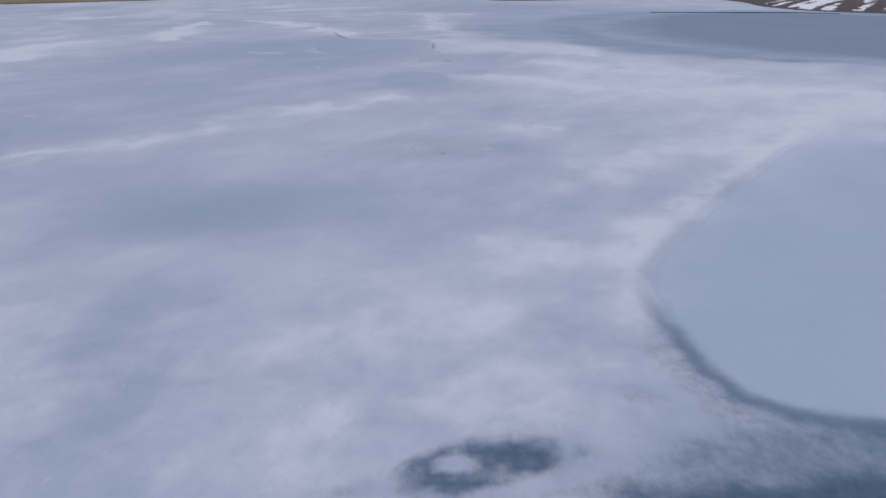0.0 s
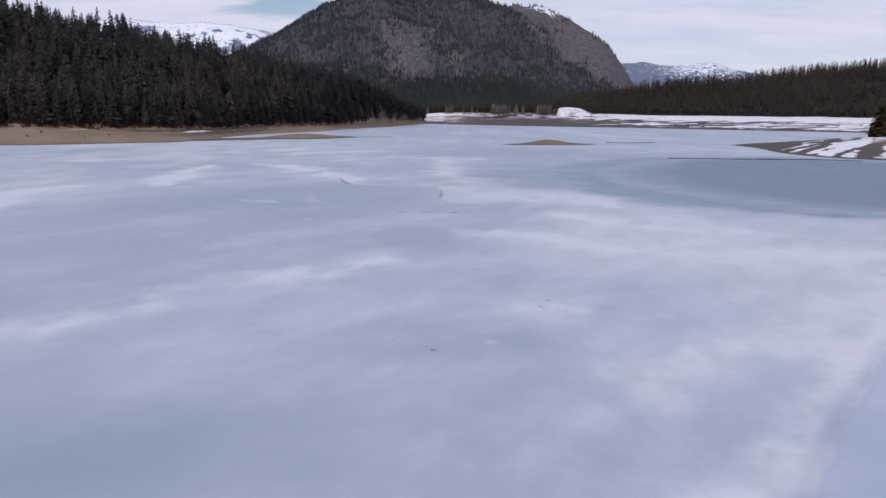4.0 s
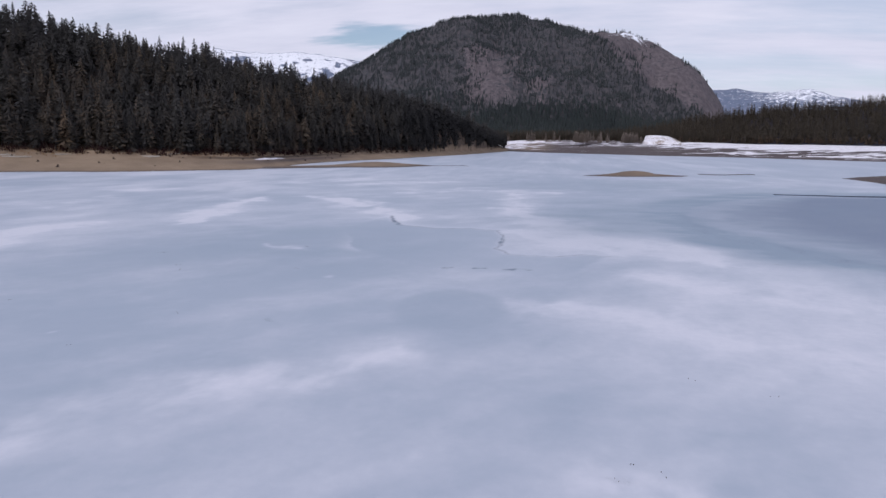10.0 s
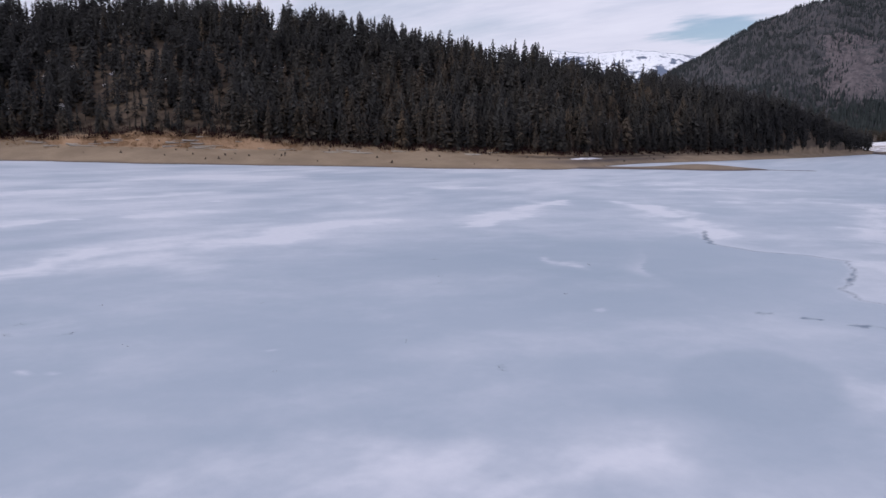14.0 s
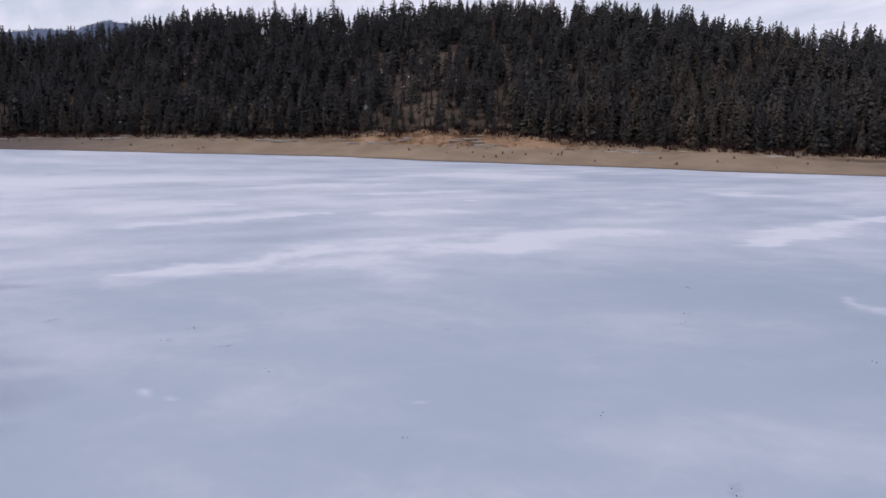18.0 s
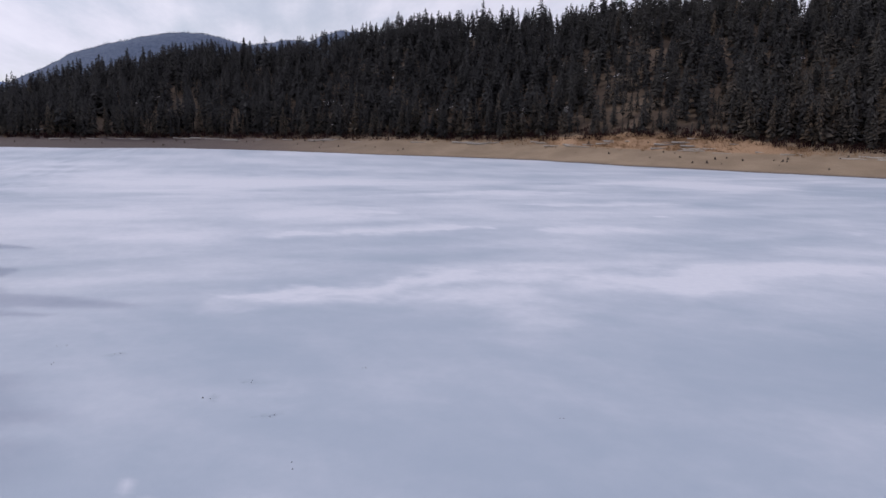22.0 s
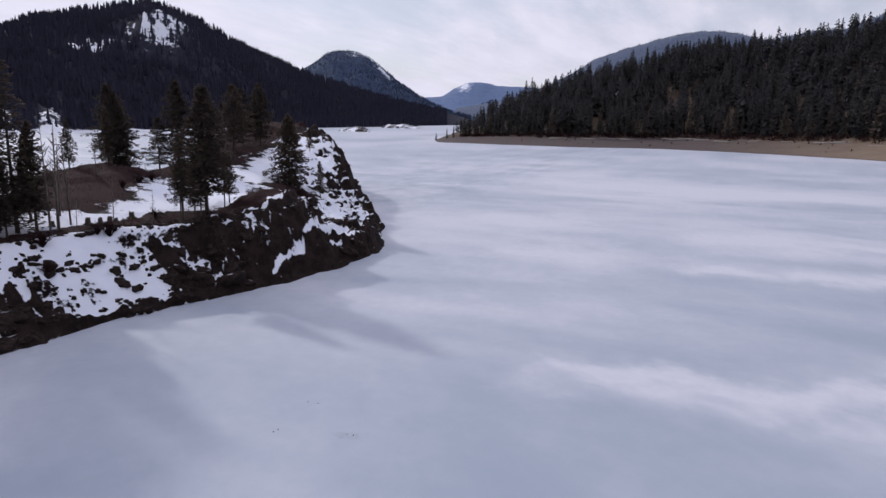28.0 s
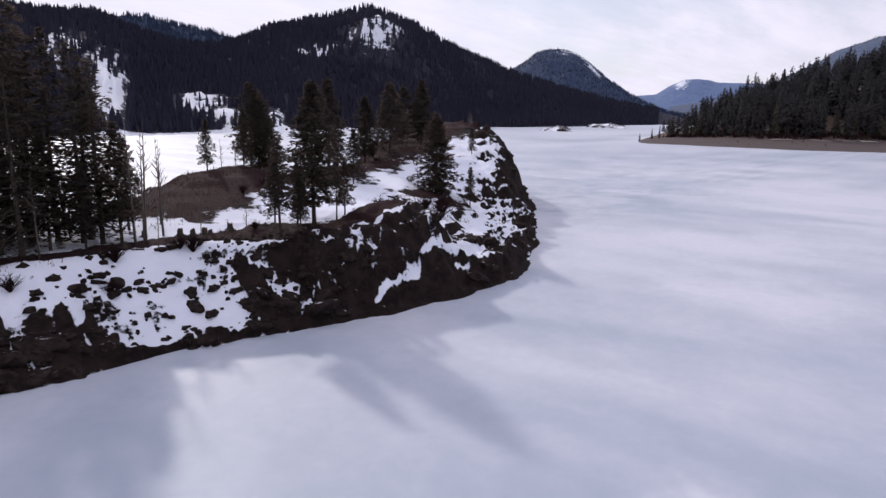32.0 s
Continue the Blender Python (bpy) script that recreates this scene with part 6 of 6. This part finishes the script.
def fir(x, y, z, h, fat, label, group):
    e = base_empty("fir_tree", label, "tree", group)
    trunk, crown = fir_kinds[rr.randrange(5)]
    put("trunk", trunk, None, e), put("crown", crown, None, e)
    e.matrix_basis = pose(x, y, z, rr.uniform(-1.5, 1.5), rr.uniform(-1.5, 1.5), rr.uniform(0, 360)) @ Matrix.Diagonal((h * fat, h * fat, h, 1))


for k in range(230):
    a = 8 + 99.8 * (k + rr.random()) / 230
    x, y, z = shore_place(a, rr.uniform(46, 54))
    if 53.5 < a < 61 and rr.random() < 0.55:
        continue
    fir(x, y, z, rr.uniform(11, 24) * (1 - 0.55 * float(sstep(102.5, 110, a))) if not 51 < a < 62 else rr.uniform(6, 10), rr.uniform(0.85, 1.3), "dark green fir at the foot of the hillside", "firs along the beach")
for a, u, h in ((88.2, 285, 29), (103.4, 130, 31), (104.3, 120, 25), (102.2, 150, 24), (26.5, 290, 24)):
    x, y, z = shore_place(a, u)
    fir(x, y, z, h, 0.9, "tall fir standing above the ridge line", "firs above the ridge")
for a, u, h in ((109.6, 30, 6), (108.8, 36, 8), (108.3, 40, 9)):
    x, y, z = shore_place(a, u)
    fir(x, y, z, h, 1.0, "small fir on the sandy headland", "firs on the headland")
bushy_kinds = []
OLIVE = needle_material("olive_brown_needles", (0.045, 0.036, 0.022), (0.125, 0.095, 0.052))
for k, sp in enumerate((0.24, 0.28, 0.32)):
    (p, t, c), (q, v) = conifer_arrays(640, 90 + k, sp * 1.15, 0.02, 7, 0.7)
    crown, trunk = mesh_from("crown", p, t, {"tint": c}), mesh_from("trunk", q, v)
    crown.materials.append(OLIVE), trunk.materials.append(BARK)
    bushy_kinds.append((trunk, crown))
for k in range(36):
    x = 332 + rr.uniform(0, 1) ** 0.8 * 75
    y = 606 + (x - 336) * 0.35 + rr.uniform(-9, 10)
    h = rr.uniform(10, 18) if k % 3 == 0 else rr.uniform(22, 31) + (x - 336) * 0.12
    e = base_empty("bushy_fir", "dense olive brown fir in a clump on the low east shore", "tree", "firs on the east shore")
    trunk, crown = bushy_kinds[k % 3]
    put("trunk", trunk, None, e), put("crown", crown, None, e)
    e.matrix_basis = pose(x, y, float(east_height(np.array([x]), np.array([y]))[0]), 0, 0, rr.uniform(0, 360)) @ Matrix.Diagonal((h, h, h, 1))


# ---- far flats: snow bank and pale bare grove ----
def snow_bank_height(X, Y):
    a, r = np.degrees(np.arctan2(-(X - HUB[0]), Y - HUB[1])), np.hypot(X - HUB[0], Y - HUB[1])
    left, right = (-7.9 - a) * 21, (a + 10.95) * 21
    d = np.minimum(np.minimum(left * 3, right), np.minimum(r - 1235, 1345 - r) * 0.8)
    wedge = np.clip(right / 26, 0, 1) * (1 - 0.10 * np.clip(left / 40, 0, 1))
    return np.where(d > 0, 18 + 12.5 * wedge * np.clip((r - 1235) / 60, 0, 1) * (1 - np.exp(-d / 5)) + 3 * (fbm(X / 12, Y / 12, 501) - 0.5), 10)


low_ground("snow_bank", (150, 1200, 330, 1400), 4.0, snow_bank_height, SAND, "white snow-covered bank at the edge of the flats", "snow bank",
           straw=nil, floor=nil, damp_shade=nil, snow=lambda X, Y, Z: 0.60 + 0.5 * (fbm(X / 10, Y / 10, 503) - 0.5))
a, r = np.concatenate([g.normal(-3.0, 0.35, 30), g.normal(-6.9, 0.4, 26), g.uniform(-8.0, 4, 34)]), g.uniform(1205, 1240, 90)
x, y = polar(a, r)
PALE = needle_material("pale_bare_twigs", (0.12, 0.10, 0.09), (0.30, 0.25, 0.22))
forest("aspen_grove", mid_shapes, x, y, np.full(90, 16.5), g.uniform(10, 20, 90), g.uniform(1.0, 1.7, 90), PALE, "pale leafless grove on the far flats", g, g.uniform(0, 1, 90))


a, r = g.uniform(-40, 4, 760), g.uniform(0, 60, 760)
x, y, z = right_ground(a, 0.02 + r / 700)
forest("bare_scrub", mid_shapes, x, y, z - 0.5, g.uniform(3, 11, 760), g.uniform(1.4, 2.6, 760), needle_material("brown_bare_twigs", (0.07, 0.05, 0.04), (0.17, 0.125, 0.095)), "brown leafless scrub before the far forest", g, g.uniform(0, 1, 760))


# ---- dark bits lying on the ice ----
P, T, C = [], [], []
for k, (x, y) in enumerate(BITS):
    for j in range(2):
        cx, cy = x + rr.gauss(0, 0.25), y + rr.gauss(0, 0.25)
        r = rr.uniform(0.022, 0.05) * (1 + 0.5 * (y > 100))
        b = len(P)
        P += [(cx + math.cos(q) * r * rr.uniform(0.6, 1.3), cy + math.sin(q) * r * rr.uniform(0.6, 1.3), 0.0) for q in (0, 1.05, 2.1, 3.14, 4.2, 5.25)] + [(cx, cy, 0.08)]
        T += [(b + i, b + (i + 1) % 6, b + 6) for i in range(6)]
        C += [0.4 + rr.random() * 0.6] * 7
put("ice_debris", mesh_from("ice_debris", P, T, {"tint": C}), BRUSH, None, "small dark bits of bark frozen on the ice", "debris", "", "stuff")


# ---- low rocky points far down the lake ----
def rocky_point(name, cx, cy, rx, ry, turn, high, seed):
    c, s = math.cos(radians(turn)), math.sin(radians(turn))

    def height(X, Y):
        p, q = (X - cx) * c + (Y - cy) * s, -(X - cx) * s + (Y - cy) * c
        d = np.hypot(p / rx, q / ry) + 0.5 * (fbm(X / 14, Y / 14, seed, 4) - 0.5)
        return np.where(d < 1, high * (1 - d) ** 0.6 * (0.5 + fbm(X / 9, Y / 9, seed + 3, 4)), -1.0)

    reach = max(rx, ry) * 1.35
    low_ground(name, (cx - reach, cy - reach, cx + reach, cy + reach), 2.0, height, ROCK_SNOW, "low dark rocky point with patchy snow", "rock",
               grass=nil, snow=lambda X, Y, Z: 0.40 + 0.6 * (fbm(X / 7, Y / 7, seed + 5) - 0.4))


rocky_point("rocky_point", -735, -325, 30, 12, 65, 5.5, 601)
rocky_point("rocky_point_far", -980, -395, 48, 16, 65, 6.5, 611)
rocky_point("wooded_point", -660, -395, 60, 22, 40, 4.5, 621)
for k, (x, y, h) in enumerate(((-648, -380, 17.0), (-655, -388, 20.0), (-668, -396, 15.0), (-640, -372, 12.0), (-676, -402, 18.0))):
    e = base_empty("bare_tree", "tall pale leafless tree on the wooded point", "tree", "bare trees on the wooded point")
    for name, me in zip(("trunk", "branch_frame"), bare_kinds[k % 3]):
        put(name, me, None, e, kind="stuff" if name == "branch_frame" else "")
    e.matrix_basis = pose(x, y, 1.0, 0, 0, 70 * k) @ Matrix.Diagonal((h / 7, h / 7, h / 10, 1))


# ---- thin dark edge of the pool, and the bar beyond the islet ----
def thin_line(name, pts, wide, high, mats, label, category, seed, taper=0.0):
    r = random.Random(seed)
    bm = bmesh.new()
    rows = []
    for (ax, ay), (bx, by) in zip(pts[:-1], pts[1:]):
        n = max(2, int(math.hypot(bx - ax, by - ay) / 4))
        for k in range(n):
            f = k / n
            rows.append((ax + (bx - ax) * f, ay + (by - ay) * f + r.gauss(0, 0.25), wide * r.uniform(0.5, 1.3)))
    last = None
    for k, (x, y, w) in enumerate(rows):
        w *= 1 - taper + taper * 1.6 * math.sin(math.pi * (k + 0.5) / len(rows)) ** 1.5
        ring = [bm.verts.new((x, y - w, -0.15)), bm.verts.new((x, y - w * 0.4, high)), bm.verts.new((x, y + w * 0.4, high)), bm.verts.new((x, y + w, -0.15))]
        if last:
            for i in range(3):
                bm.faces.new((last[i], ring[i], ring[i + 1], last[i + 1]))
        last = ring
    put(name, mesh_of(name, bm, mats), None, None, label, category, "", "structure")


# Near-black blue colour for the line along the pool.
m, nn = material("dark_ice_edge")
finish(nn, nn.mix(nn.noise(nn.coords(), 0.8, 4.0), rgb(0.012, 0.018, 0.032), rgb(0.035, 0.046, 0.070)), 0.8, None, Specular_IOR_Level=0.08)
thin_line("ice_edge", [(84, 299), (96, 299), (109, 299), (130, 301.5), (142, 302), (151, 299.5), (162, 292)], 2.0, 0.2, m, "thin dark broken edge of the ice along the pool", "ice edge", 5, 0.85)
thin_line("mud_bar", [(91, 455), (98, 452), (106, 455), (116, 463), (129, 470)], 1.3, 0.25, STUMP, "thin dark bar of mud breaking the ice", "mud bar", 6)


# ---- pale dead snags among the firs ----
for k in range(26):
    a, v = rr.uniform(20, 100), rr.uniform(60, 260)
    x, y, z = shore_place(a, v)
    e = base_empty("dead_snag", "pale dead standing snag among the firs", "tree", "snags on the hillside")
    for name, me in zip(("trunk", "branch_frame"), bare_kinds[k % 3]):
        put(name, me, None, e, kind="stuff" if name == "branch_frame" else "")
    h = rr.uniform(1.4, 2.2)
    e.matrix_basis = pose(x, y, z, 0, 0, 40 * k) @ Matrix.Diagonal((h, h, h, 1))
